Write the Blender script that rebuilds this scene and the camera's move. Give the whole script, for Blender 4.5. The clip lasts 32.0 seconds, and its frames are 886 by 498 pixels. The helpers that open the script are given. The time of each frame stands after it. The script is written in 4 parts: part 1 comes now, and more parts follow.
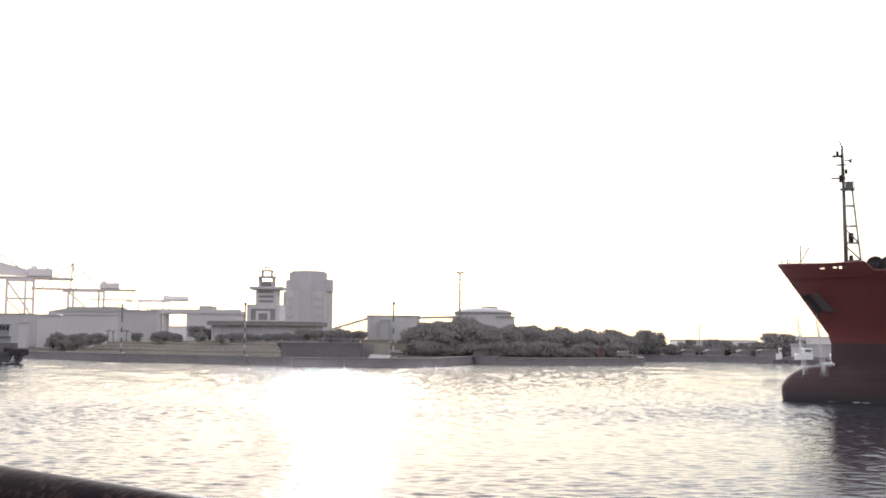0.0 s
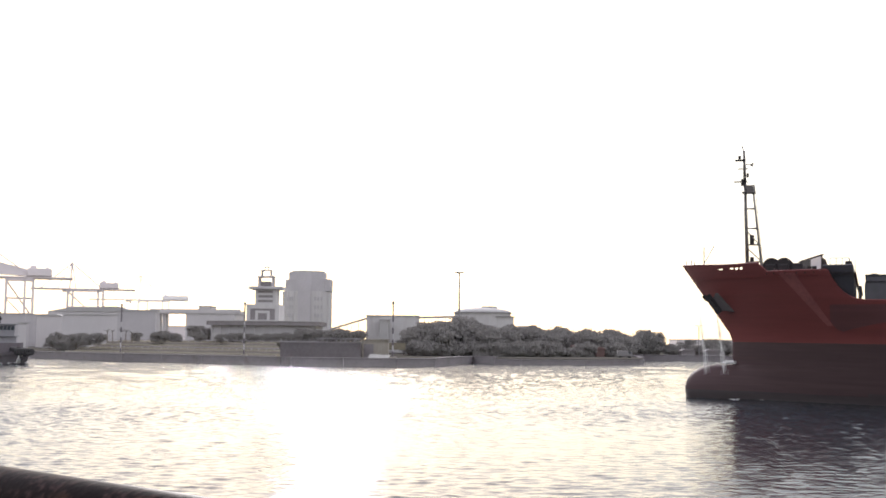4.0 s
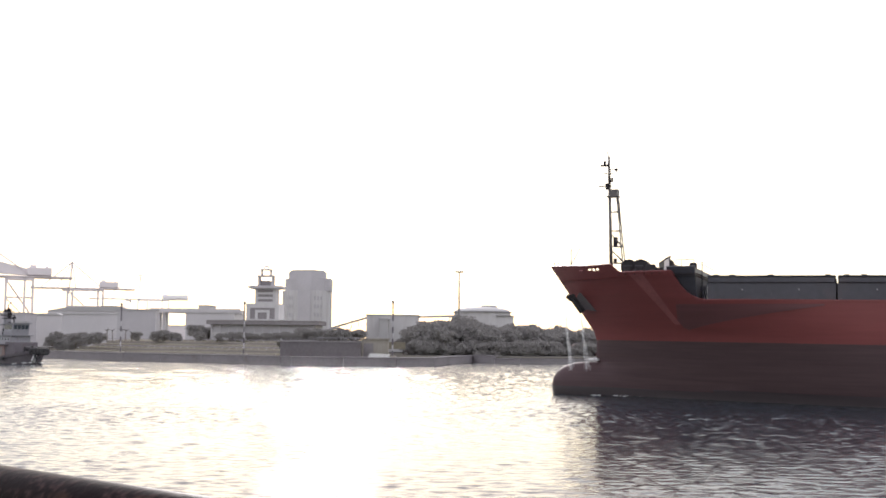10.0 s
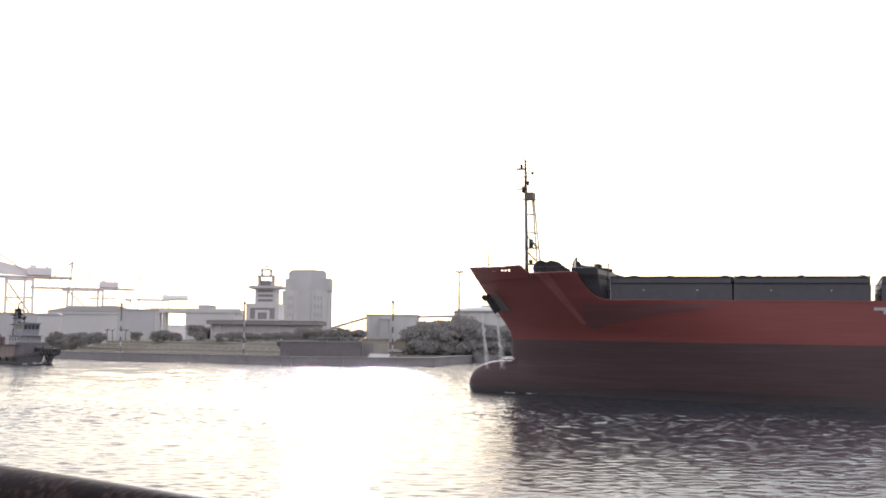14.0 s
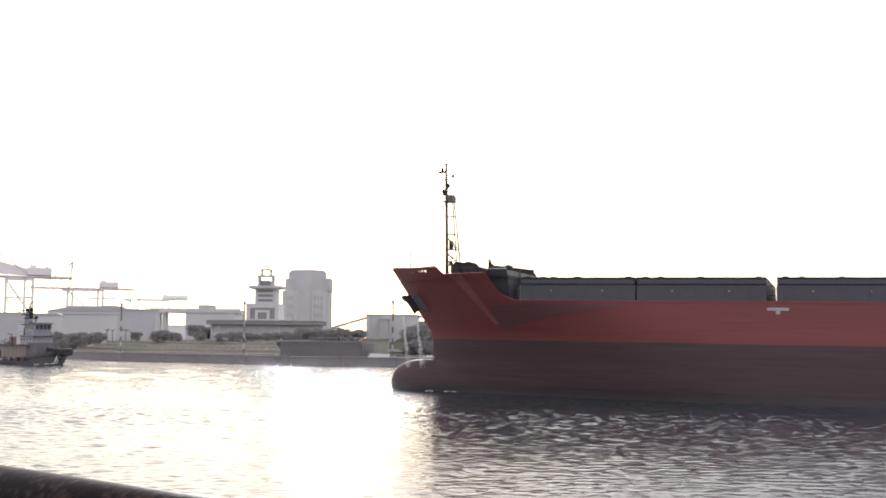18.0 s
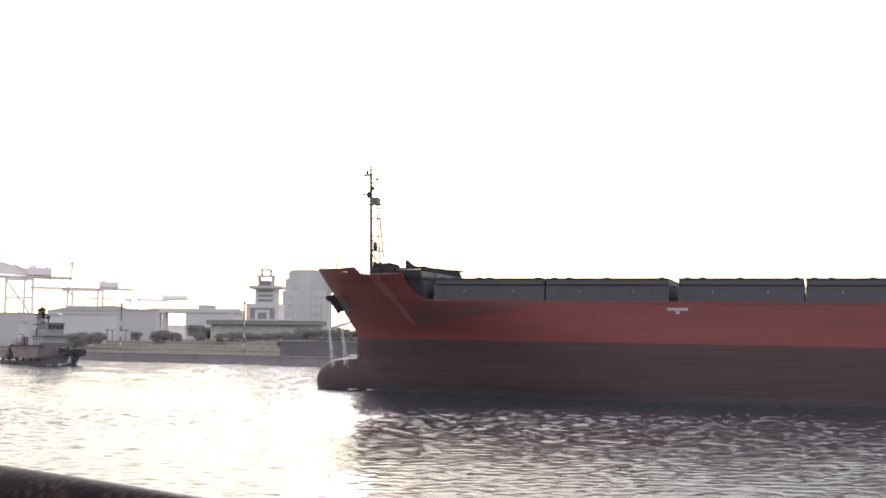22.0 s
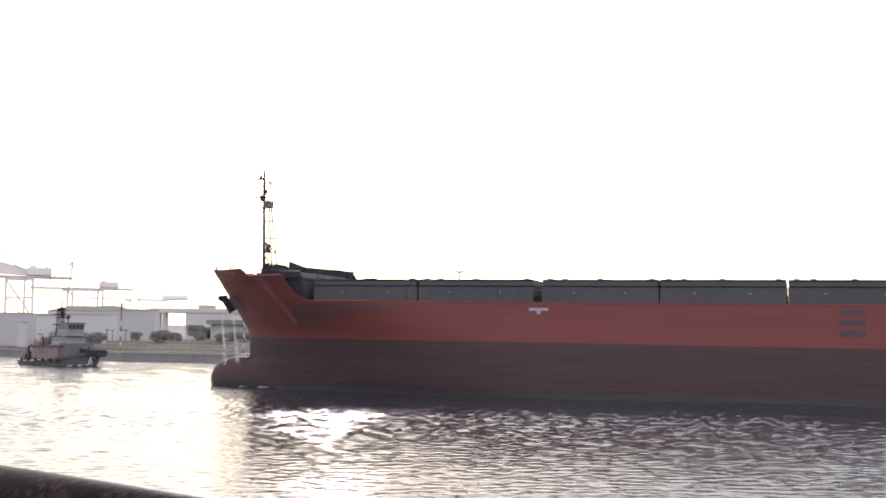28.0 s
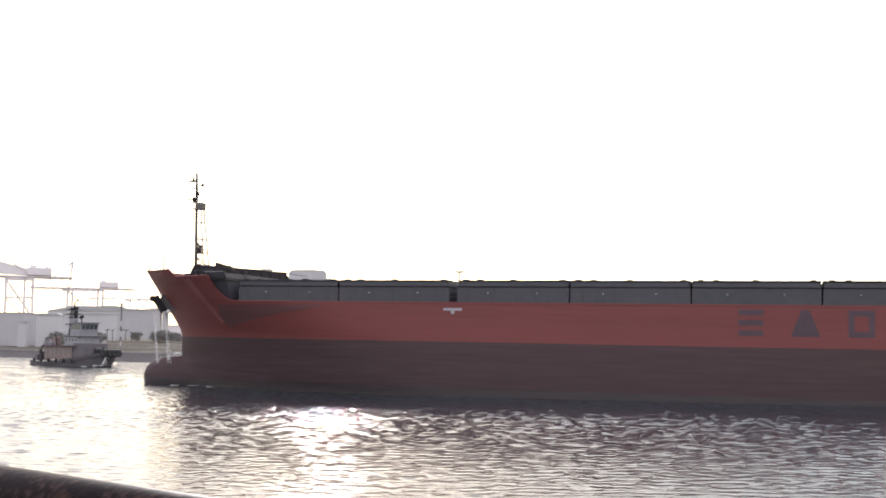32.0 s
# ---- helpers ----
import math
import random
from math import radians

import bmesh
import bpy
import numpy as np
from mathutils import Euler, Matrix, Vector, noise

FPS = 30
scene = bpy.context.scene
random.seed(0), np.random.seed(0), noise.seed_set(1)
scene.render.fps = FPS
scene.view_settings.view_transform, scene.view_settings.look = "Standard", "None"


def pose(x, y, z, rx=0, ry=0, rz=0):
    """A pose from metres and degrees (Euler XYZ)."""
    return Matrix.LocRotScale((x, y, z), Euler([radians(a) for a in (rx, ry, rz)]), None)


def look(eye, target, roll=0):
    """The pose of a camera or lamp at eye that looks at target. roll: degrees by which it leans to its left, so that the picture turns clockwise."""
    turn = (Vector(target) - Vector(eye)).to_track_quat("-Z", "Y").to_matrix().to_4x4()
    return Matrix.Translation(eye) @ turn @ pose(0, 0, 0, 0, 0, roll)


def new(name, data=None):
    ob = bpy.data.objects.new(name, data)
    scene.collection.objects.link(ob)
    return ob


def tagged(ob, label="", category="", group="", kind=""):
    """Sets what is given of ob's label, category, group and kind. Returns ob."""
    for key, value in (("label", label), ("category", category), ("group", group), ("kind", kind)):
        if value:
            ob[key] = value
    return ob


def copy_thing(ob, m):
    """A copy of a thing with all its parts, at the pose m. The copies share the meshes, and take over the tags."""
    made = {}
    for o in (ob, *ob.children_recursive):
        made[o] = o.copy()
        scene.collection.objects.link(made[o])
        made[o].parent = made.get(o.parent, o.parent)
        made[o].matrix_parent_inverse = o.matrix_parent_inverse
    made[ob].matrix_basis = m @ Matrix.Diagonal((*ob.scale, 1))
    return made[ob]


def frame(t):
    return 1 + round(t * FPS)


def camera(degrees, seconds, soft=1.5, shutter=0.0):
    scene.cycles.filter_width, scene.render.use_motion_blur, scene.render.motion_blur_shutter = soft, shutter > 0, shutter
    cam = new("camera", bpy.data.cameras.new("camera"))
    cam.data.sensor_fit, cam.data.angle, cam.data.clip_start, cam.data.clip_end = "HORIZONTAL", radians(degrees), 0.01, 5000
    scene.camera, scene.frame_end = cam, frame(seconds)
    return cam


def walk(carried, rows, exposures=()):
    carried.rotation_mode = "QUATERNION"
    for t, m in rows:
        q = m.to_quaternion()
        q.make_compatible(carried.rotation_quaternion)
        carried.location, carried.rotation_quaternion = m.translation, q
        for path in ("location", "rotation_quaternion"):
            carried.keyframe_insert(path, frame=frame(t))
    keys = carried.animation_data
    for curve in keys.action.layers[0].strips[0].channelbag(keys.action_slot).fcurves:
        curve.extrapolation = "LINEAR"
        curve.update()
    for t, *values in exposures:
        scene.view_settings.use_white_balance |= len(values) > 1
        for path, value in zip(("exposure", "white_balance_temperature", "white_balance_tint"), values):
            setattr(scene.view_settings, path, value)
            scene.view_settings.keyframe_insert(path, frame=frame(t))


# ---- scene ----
# Camera: on a rail-side stand, 6.4 m over the harbour water, almost still
EYE = (0.0, 0.0, 6.395)
PITCH, YAW, LEAN = 4.634, 0.0, 0.535


def aim(turn, tilt):
    """Camera pose with a small turn to the left and tilt up, in degrees."""
    a, e = radians(YAW + turn), radians(PITCH + tilt)
    tx, ty, tz = -math.sin(a) * math.cos(e), math.cos(a) * math.cos(e), math.sin(e)
    return look(EYE, (EYE[0] + 100 * tx, EYE[1] + 100 * ty, EYE[2] + 100 * tz), LEAN)


cam = camera(42.81, 32.0, soft=1.8)
walk(cam, [(0.0, aim(0.037, 0.046)), (2.5, aim(0.037, 0.046)), (3.1, aim(0.014, 0.046)), (3.6, aim(0.012, 0.044)),
           (5.3, aim(0, 0.002)), (6.0, aim(0, 0)), (32.0, aim(0, 0))],
     exposures=[(0.0, 0.65, 6500, 14), (6.0, 0.72, 6500, 14), (19.0, 0.86, 6500, 14), (32.0, 0.98, 6500, 14)])

# Light: hazy low sun ahead of the camera, a little to the left
SUN_EL, SUN_AZ = 23.0, -6.0
world = bpy.data.worlds.new("world")
scene.world = world
world.use_nodes = True
wn = world.node_tree.nodes
sky = wn.new("ShaderNodeTexSky")
sky.sky_type = "NISHITA"
sky.sun_disc = False
sky.sun_elevation, sky.sun_rotation = radians(SUN_EL), radians(SUN_AZ)
sky.altitude, sky.air_density, sky.dust_density, sky.ozone_density = 0, 1.0, 1.4, 1.0
wn["Background"].inputs["Strength"].default_value = 0.12
veil = wn.new("ShaderNodeMix")  # even white haze under the clear-air sky
veil.data_type = "RGBA"
veil.inputs["Factor"].default_value = 0.64
height, thin, layers = wn.new("ShaderNodeTexCoord"), wn.new("ShaderNodeSeparateXYZ"), wn.new("ShaderNodeMapRange")
layers.interpolation_type = "SMOOTHSTEP"
layers.inputs["From Min"].default_value, layers.inputs["From Max"].default_value = 0.0, 0.75
shade = wn.new("ShaderNodeMix")  # warm and dense at the horizon, whiter and cooler overhead
shade.data_type = "RGBA"
shade.inputs["A"].default_value, shade.inputs["B"].default_value = (5.9, 5.75, 4.75, 1), (9.9, 9.85, 10.8, 1)
for a, b in ((height.outputs["Generated"], thin.inputs[0]), (thin.outputs["Z"], layers.inputs["Value"]), (layers.outputs["Result"], shade.inputs["Factor"]),
             (shade.outputs["Result"], veil.inputs["B"])):
    world.node_tree.links.new(a, b)
world.node_tree.links.new(sky.outputs["Color"], veil.inputs["A"])
world.node_tree.links.new(veil.outputs["Result"], wn["Background"].inputs["Color"])
sun = new("sun", bpy.data.lights.new("sun", "SUN"))
sun.data.energy, sun.data.angle, sun.data.color = 2.0, radians(0.53), (1.0, 0.975, 0.955)
sd = Vector((math.sin(radians(SUN_AZ)) * math.cos(radians(SUN_EL)), math.cos(radians(SUN_AZ)) * math.cos(radians(SUN_EL)),
             math.sin(radians(SUN_EL))))
sun.matrix_world = look(sd * 500, (0, 0, 0))


# ---- materials ----
def mat(name, color, rough=0.6, var=0.25, scale=1.0, bump=0.0, metal=0.0, spec=0.5, second=None, stain=0.0, streak=False, island=False, lo=0.65):
    """Painted or natural surface: base colour varied by a fine grain and by large patches, and a light relief."""
    m = bpy.data.materials.new(name)
    m.use_nodes = True
    nt = m.node_tree
    n, ln = nt.nodes, nt.links
    b = n["Principled BSDF"]
    b.inputs["Roughness"].default_value, b.inputs["Metallic"].default_value = rough, metal
    b.inputs["Specular IOR Level"].default_value = spec
    tc = n.new("ShaderNodeTexCoord")
    mp = n.new("ShaderNodeMapping")
    ln.new(tc.outputs["Object"], mp.inputs["Vector"])
    mp.inputs["Scale"].default_value = (scale, scale, scale * (0.12 if streak is True else 1))
    if streak == "along":
        mp.inputs["Scale"].default_value = (scale * 0.07, scale * 0.07, scale * 1.6)
    big, fine = n.new("ShaderNodeTexNoise"), n.new("ShaderNodeTexNoise")
    big.inputs["Scale"].default_value, big.inputs["Detail"].default_value = 0.35, 5
    fine.inputs["Scale"].default_value, fine.inputs["Detail"].default_value = 4.0, 6
    for t in (big, fine):
        ln.new(mp.outputs["Vector"], t.inputs["Vector"])
    add = n.new("ShaderNodeMath")
    add.operation = "ADD"
    ln.new(big.outputs["Fac"], add.inputs[0])
    ln.new(fine.outputs["Fac"], add.inputs[1])
    last = add
    if island:
        g = n.new("ShaderNodeNewGeometry")
        mul = n.new("ShaderNodeMath")
        mul.operation = "MULTIPLY_ADD"
        mul.inputs[1].default_value = 0.9
        ln.new(g.outputs["Random Per Island"], mul.inputs[0])
        ln.new(add.outputs[0], mul.inputs[2])
        last = mul
    ramp = n.new("ShaderNodeMapRange")
    ramp.inputs["From Min"].default_value, ramp.inputs["From Max"].default_value = lo, 1.8 if island else 1.35
    ln.new(last.outputs[0], ramp.inputs["Value"])
    mix = n.new("ShaderNodeMix")
    mix.data_type = "RGBA"
    c1 = [c * (1 - var) for c in color] + [1]
    c2 = list(second) + [1] if second else [min(1, c * (1 + var)) for c in color] + [1]
    mix.inputs["A"].default_value, mix.inputs["B"].default_value = c1, c2
    ln.new(ramp.outputs["Result"], mix.inputs["Factor"])
    out = mix.outputs["Result"]
    if stain:
        st = n.new("ShaderNodeTexNoise")
        st.inputs["Scale"].default_value, st.inputs["Detail"].default_value = 0.9, 8
        ln.new(mp.outputs["Vector"], st.inputs["Vector"])
        sr = n.new("ShaderNodeMapRange")
        sr.inputs["From Min"].default_value, sr.inputs["From Max"].default_value = 0.56, 0.70
        sr.inputs["To Max"].default_value = stain
        ln.new(st.outputs["Fac"], sr.inputs["Value"])
        m2 = n.new("ShaderNodeMix")
        m2.data_type = "RGBA"
        ln.new(sr.outputs["Result"], m2.inputs["Factor"])
        ln.new(out, m2.inputs["A"])
        m2.inputs["B"].default_value = (0.11, 0.06, 0.04, 1)
        out = m2.outputs["Result"]
    ln.new(out, b.inputs["Base Color"])
    if bump:
        bp = n.new("ShaderNodeBump")
        bp.inputs["Strength"].default_value, bp.inputs["Distance"].default_value = bump, 0.02
        ln.new(fine.outputs["Fac"], bp.inputs["Height"])
        ln.new(bp.outputs["Normal"], b.inputs["Normal"])
    return m


def water_material():
    m = bpy.data.materials.new("harbour_water")
    m.use_nodes = True
    n, ln = m.node_tree.nodes, m.node_tree.links
    b = n["Principled BSDF"]
    b.inputs["Base Color"].default_value = (0.018, 0.026, 0.033, 1)
    b.inputs["Roughness"].default_value, b.inputs["IOR"].default_value = 0.03, 1.333
    tc = n.new("ShaderNodeTexCoord")
    prev = None
    for sx, sy, sc, dist, strength in ((0.8, 1.0, 4.4, 0.020, 0.9), (0.85, 1.0, 10.0, 0.004, 0.8)):
        mp, t, bp = n.new("ShaderNodeMapping"), n.new("ShaderNodeTexNoise"), n.new("ShaderNodeBump")
        mp.inputs["Scale"].default_value = (sx, sy, 1)
        mp.inputs["Rotation"].default_value = (0, 0, 0.03 * sc)
        t.inputs["Scale"].default_value, t.inputs["Detail"].default_value = sc, 5
        bp.inputs["Strength"].default_value, bp.inputs["Distance"].default_value = strength, dist
        ln.new(tc.outputs["Object"], mp.inputs["Vector"])
        ln.new(mp.outputs["Vector"], t.inputs["Vector"])
        ln.new(t.outputs["Fac"], bp.inputs["Height"])
        if prev:
            ln.new(prev.outputs["Normal"], bp.inputs["Normal"])
        prev = bp
    # the open basin beyond is ruffled by the wind, the near water lies in the lee of the quay
    sep, rg = n.new("ShaderNodeSeparateXYZ"), n.new("ShaderNodeMapRange")
    rg.inputs["From Min"].default_value, rg.inputs["From Max"].default_value = 85, 160
    t, bp = n.new("ShaderNodeTexNoise"), n.new("ShaderNodeBump")
    t.inputs["Scale"].default_value, t.inputs["Detail"].default_value = 1.6, 3
    bp.inputs["Distance"].default_value = 0.26
    ln.new(tc.outputs["Object"], sep.inputs["Vector"])
    ln.new(sep.outputs["Y"], rg.inputs["Value"])
    ln.new(rg.outputs["Result"], bp.inputs["Strength"])
    ln.new(tc.outputs["Object"], t.inputs["Vector"])
    ln.new(t.outputs["Fac"], bp.inputs["Height"])
    ln.new(prev.outputs["Normal"], bp.inputs["Normal"])
    ln.new(bp.outputs["Normal"], b.inputs["Normal"])
    return m


def glass_material():
    m = bpy.data.materials.new("window_glass")
    m.use_nodes = True
    b = m.node_tree.nodes["Principled BSDF"]
    b.inputs["Base Color"].default_value = (0.05, 0.06, 0.07, 1)
    b.inputs["Roughness"].default_value = 0.05
    b.inputs["Specular IOR Level"].default_value = 0.8
    return m


M = dict(
    water=water_material(), glass=glass_material(),
    red=mat("red_hull_paint", (0.194, 0.057, 0.055), 0.5, 0.10, 0.5, 0.05, spec=0.25, streak="along", stain=0.10),
    redband=mat("darker_red_paint", (0.125, 0.050, 0.052), 0.6, 0.15, 0.5, streak="along"),
    boot=mat("dark_boot_paint", (0.080, 0.052, 0.055), 0.65, 0.18, 0.5, 0.05, spec=0.15, streak="along", stain=0.10),
    gleam=mat("gleam_pale_red_paint", (0.245, 0.082, 0.08), 0.6, 0.25, 0.8),
    slime=mat("wet_waterline_paint", (0.045, 0.034, 0.038), 0.5, 0.25, 0.5, streak="along"),
    hatch=mat("blue_grey_hatch_paint", (0.056, 0.054, 0.066), 0.5, 0.16, 0.4, 0.05, stain=0.12),
    hatchtop=mat("dark_hatch_edge", (0.025, 0.025, 0.028), 0.6, 0.2, 1.0),
    deck=mat("deck_paint", (0.13, 0.07, 0.06), 0.7, 0.3, 0.6),
    black=mat("black_steel", (0.032, 0.029, 0.031), 0.7, 0.3, 2.0, spec=0.15),
    mast=mat("mast_paint", (0.10, 0.09, 0.085), 0.5, 0.2, 2.0),
    white=mat("white_ship_paint", (0.75, 0.74, 0.72), 0.5, 0.1, 1.0, stain=0.2),
    letter=mat("dark_blue_mark_paint", (0.075, 0.042, 0.056), 0.55, 0.2, 1.0),
    mark=mat("pale_grey_mark_paint", (0.34, 0.32, 0.35), 0.55, 0.12, 2.0),
    rail=mat("worn_brown_rail_paint", (0.013, 0.0065, 0.0072), 0.5, 0.4, 24.0, 0.08, spec=0.03, second=(0.062, 0.036, 0.034), stain=0.3, lo=1.0),
    soil=mat("bare_dusty_soil", (0.12, 0.11, 0.10), 1.0, 0.2, 0.2, 0.3, spec=0.0, second=(0.10, 0.095, 0.08)),
    grass=mat("dry_lawn", (0.19, 0.170, 0.130), 1.0, 0.2, 0.3, 0.3, spec=0.0),
    concrete=mat("pale_concrete", (0.31, 0.285, 0.245), 0.95, 0.14, 0.5, 0.1, stain=0.15, streak=True),
    darkwall=mat("dark_stained_concrete", (0.245, 0.225, 0.228), 0.95, 0.12, 0.4, 0.15, spec=0.05, stain=0.2),
    wetwall=mat("dark_damp_concrete", (0.165, 0.150, 0.155), 0.95, 0.15, 0.4, 0.15, spec=0.05, stain=0.25),
    # building tones kept pale and close together, with the haze put in
    plaster=mat("light_grey_plaster", (0.49, 0.475, 0.47), 0.8, 0.06, 0.4, streak=True, stain=0.1),
    tile=mat("blue_grey_wall_tile", (0.43, 0.41, 0.42), 0.7, 0.08, 0.6),
    roof=mat("grey_metal_roof", (0.38, 0.37, 0.365), 0.8, 0.08, 0.5, spec=0.05, streak=True),
    sheet=mat("haze_paled_sheet_cladding", (0.49, 0.47, 0.475), 0.7, 0.05, 0.5, streak=True),
    # far paints: distance haze is put into these pale base colours
    farpaint=mat("haze_pale_far_paint", (0.70, 0.645, 0.645), 0.7, 0.04, 0.3),
    farwhite=mat("haze_white_far_paint", (0.90, 0.87, 0.86), 0.8, 0.03, 0.3),
    bark=mat("grey_bark", (0.18, 0.15, 0.13), 0.9, 0.3, 3.0, 0.4),
    # leaf colour lifted well above real foliage, to hold the distance haze
    leaf=mat("haze_paled_leaves", (0.26, 0.247, 0.236), 0.9, 0.04, 0.5, spec=0.05, island=True),
    # hull black lifted to grey, the haze before the tug put in
    tughull=mat("haze_lifted_tug_hull", (0.15, 0.135, 0.145), 0.85, 0.2, 1.0, spec=0.15, stain=0.15),
    tugred=mat("faded_red_brown_paint", (0.21, 0.145, 0.135), 0.55, 0.2, 1.0, stain=0.2),
    rubber=mat("black_rubber", (0.03, 0.028, 0.028), 0.8, 0.3, 3.0, 0.3),
    tugwhite=mat("dull_white_tug_paint", (0.27, 0.265, 0.285), 0.7, 0.1, 1.0, stain=0.2),
    bulkhead=mat("dull_grey_white_bulkhead", (0.62, 0.60, 0.58), 0.6, 0.12, 1.0, stain=0.2),
    plate=mat("dark_breakwater_paint", (0.05, 0.046, 0.048), 0.95, 0.2, 0.8, spec=0.05, stain=0.2),
    rust=mat("faded_red_roof", (0.17, 0.115, 0.105), 0.9, 0.2, 0.8, spec=0.05),
    grey=mat("weathered_grey_steel", (0.20, 0.19, 0.19), 0.6, 0.15, 2.0),
    foam=mat("white_foam", (0.80, 0.80, 0.80), 0.9, 0.1, 3.0, 0.5),
)


# ---- mesh helpers ----
def part(name, bm, material, parent=None, label="", smooth=False):
    """Link a bmesh as one mesh object, under a thing or a part."""
    me = bpy.data.meshes.new(name)
    bm.to_mesh(me)
    bm.free()
    me.materials.append(M[material])
    if smooth:
        me.polygons.foreach_set("use_smooth", [True] * len(me.polygons))
    ob = new(name, me)
    if parent:
        ob.parent = parent
    if label:
        ob["label"] = label
    return ob


def thing(name, at=(0, 0, 0), turn=0.0, label="", category="", group="", kind=""):
    ob = new(name)
    ob.empty_display_size = 0.5
    ob.matrix_world = pose(*at, 0, 0, turn)
    return tagged(ob, label, category, group, kind)


def box(bm, x0, x1, y0, y1, z0, z1, bevel=0.0):
    made = bmesh.ops.create_cube(bm, size=1, matrix=Matrix.Translation(((x0 + x1) / 2, (y0 + y1) / 2, (z0 + z1) / 2))
                                 @ Matrix.Diagonal((abs(x1 - x0), abs(y1 - y0), abs(z1 - z0), 1)))
    if bevel:
        es = list({e for v in made["verts"] for e in v.link_edges})
        bmesh.ops.bevel(bm, geom=es, offset=bevel, segments=1, affect="EDGES")
    return bm


def bx(*a, bevel=0.0):
    return box(bmesh.new(), *a, bevel=bevel)


def rod(bm, p, q, r, r2=None, n=8, caps=True):
    p, q = Vector(p), Vector(q)
    d = q - p
    m = Matrix.Translation((p + q) / 2) @ d.to_track_quat("Z", "Y").to_matrix().to_4x4()
    bmesh.ops.create_cone(bm, cap_ends=caps, segments=n, radius1=r, radius2=r if r2 is None else r2, depth=d.length, matrix=m)
    return bm


def rd(p, q, r, r2=None, n=8):
    return rod(bmesh.new(), p, q, r, r2, n)


def prism(bm, pts, axis, a0, a1):
    """Extrude a flat outline along an axis ('x', 'y' or 'z') from a0 to a1."""
    def put(u, v, a):
        return {"x": (a, u, v), "y": (u, a, v), "z": (u, v, a)}[axis]
    va = [bm.verts.new(put(u, v, a0)) for u, v in pts]
    vb = [bm.verts.new(put(u, v, a1)) for u, v in pts]
    k = len(pts)
    for i in range(k):
        bm.faces.new((va[i], va[(i + 1) % k], vb[(i + 1) % k], vb[i]))
    bm.faces.new(va[::-1])
    bm.faces.new(vb)
    bmesh.ops.recalc_face_normals(bm, faces=bm.faces[:])
    return bm


def grid_mesh(bm, rows, close=False):
    """A sheet of quads over equal rows of points."""
    vs = [[bm.verts.new(p) for p in r] for r in rows]
    for a, b in zip(vs, vs[1:]):
        k = len(a)
        for i in range(k if close else k - 1):
            j = (i + 1) % k
            bm.faces.new((a[i], a[j], b[j], b[i]))
    return vs

# ---- water ----
def spaced(lo, hi, step, ends, grow_lo, grow_hi):
    """Grid lines: even from lo to hi, then wider and wider out to both ends."""
    out, far, d, a = [], [], step, lo
    while a > ends[0]:
        d *= grow_lo
        a -= d
        out.append(a)
    d, c = step, hi
    while c < ends[1]:
        d *= grow_hi
        c += d
        far.append(c)
    return np.array(out[::-1] + list(np.arange(lo, hi + 1e-6, step)) + far)


def build_water():
    xs, ys = spaced(-36, 36, 0.17, (-4500, 4500), 1.05, 1.05), spaced(43, 106, 0.105, (-1500, 4600), 1.5, 1.010)
    X, Y = np.meshgrid(xs, ys)
    rng = np.random.default_rng(4)
    Z = np.zeros_like(X)
    dx, dy = np.gradient(xs), np.gradient(ys)
    step = np.maximum(dx[None, :], dy[:, None])
    for k in range(90):  # short-crested wind waves of many lengths, crests across the view
        lam = 0.27 * (1.55 / 0.27) ** rng.random() ** 1.1
        a = rng.normal(1.53, 0.5)
        kx, ky = 2 * math.pi / lam * math.cos(a), 2 * math.pi / lam * math.sin(a)
        ph = rng.random() * 6.283
        warp = 0.9 * np.sin(X * 0.11 + k) + 0.9 * np.sin(Y * 0.09 + 2 * k)
        packs = 0.6 + 0.55 * np.sin(X * rng.uniform(0.5, 1.3) / lam + 3 * k) * np.sin(Y * rng.uniform(0.3, 0.8) / lam + 5 * k)
        crest = np.sin(kx * X + ky * Y + ph + warp)
        Z += 0.0056 * lam ** 0.85 * packs * np.clip(2.5 - 3.2 * step / lam, 0, 1) * (crest + 0.25 * crest * crest)
    gust = 0.75 + 0.35 * np.sin(X * 0.045 + 1.3 * np.sin(Y * 0.03)) * np.sin(Y * 0.06 + 0.8 * np.sin(X * 0.04))
    Z *= gust * np.interp(Y, [50, 74, 100, 135], [1.0, 1.0, 1.02, 1.1])
    for r, d in enumerate(dy):  # unresolved chop farther out, in short crests
        if d < 60 and ys[r] > 100:
            w = max(5, int(2.6 * d / 0.17))
            win = np.hanning(w + 2)
            k = np.convolve(rng.normal(0, 1, len(xs) + w), win / math.sqrt(float((win ** 2).sum())), "same")[: len(xs)]
            Z[r] += k * 0.035 * min(d, 1.5) * min(1, (ys[r] - 100) / 40)
    n, m = X.shape
    co = np.stack([X, Y, Z], -1).reshape(-1, 3)
    i = np.arange(n * m).reshape(n, m)
    f = np.stack([i[:-1, :-1], i[:-1, 1:], i[1:, 1:], i[1:, :-1]], -1).reshape(-1, 4)
    me = bpy.data.meshes.new("water")
    me.from_pydata(co.tolist(), [], f.tolist())
    me.materials.append(M["water"])
    me.polygons.foreach_set("use_smooth", [True] * len(me.polygons))
    ob = new("water", me)
    return tagged(ob, "finely rippled grey harbour water with sun glitter", "water", kind="structure")


water = build_water()

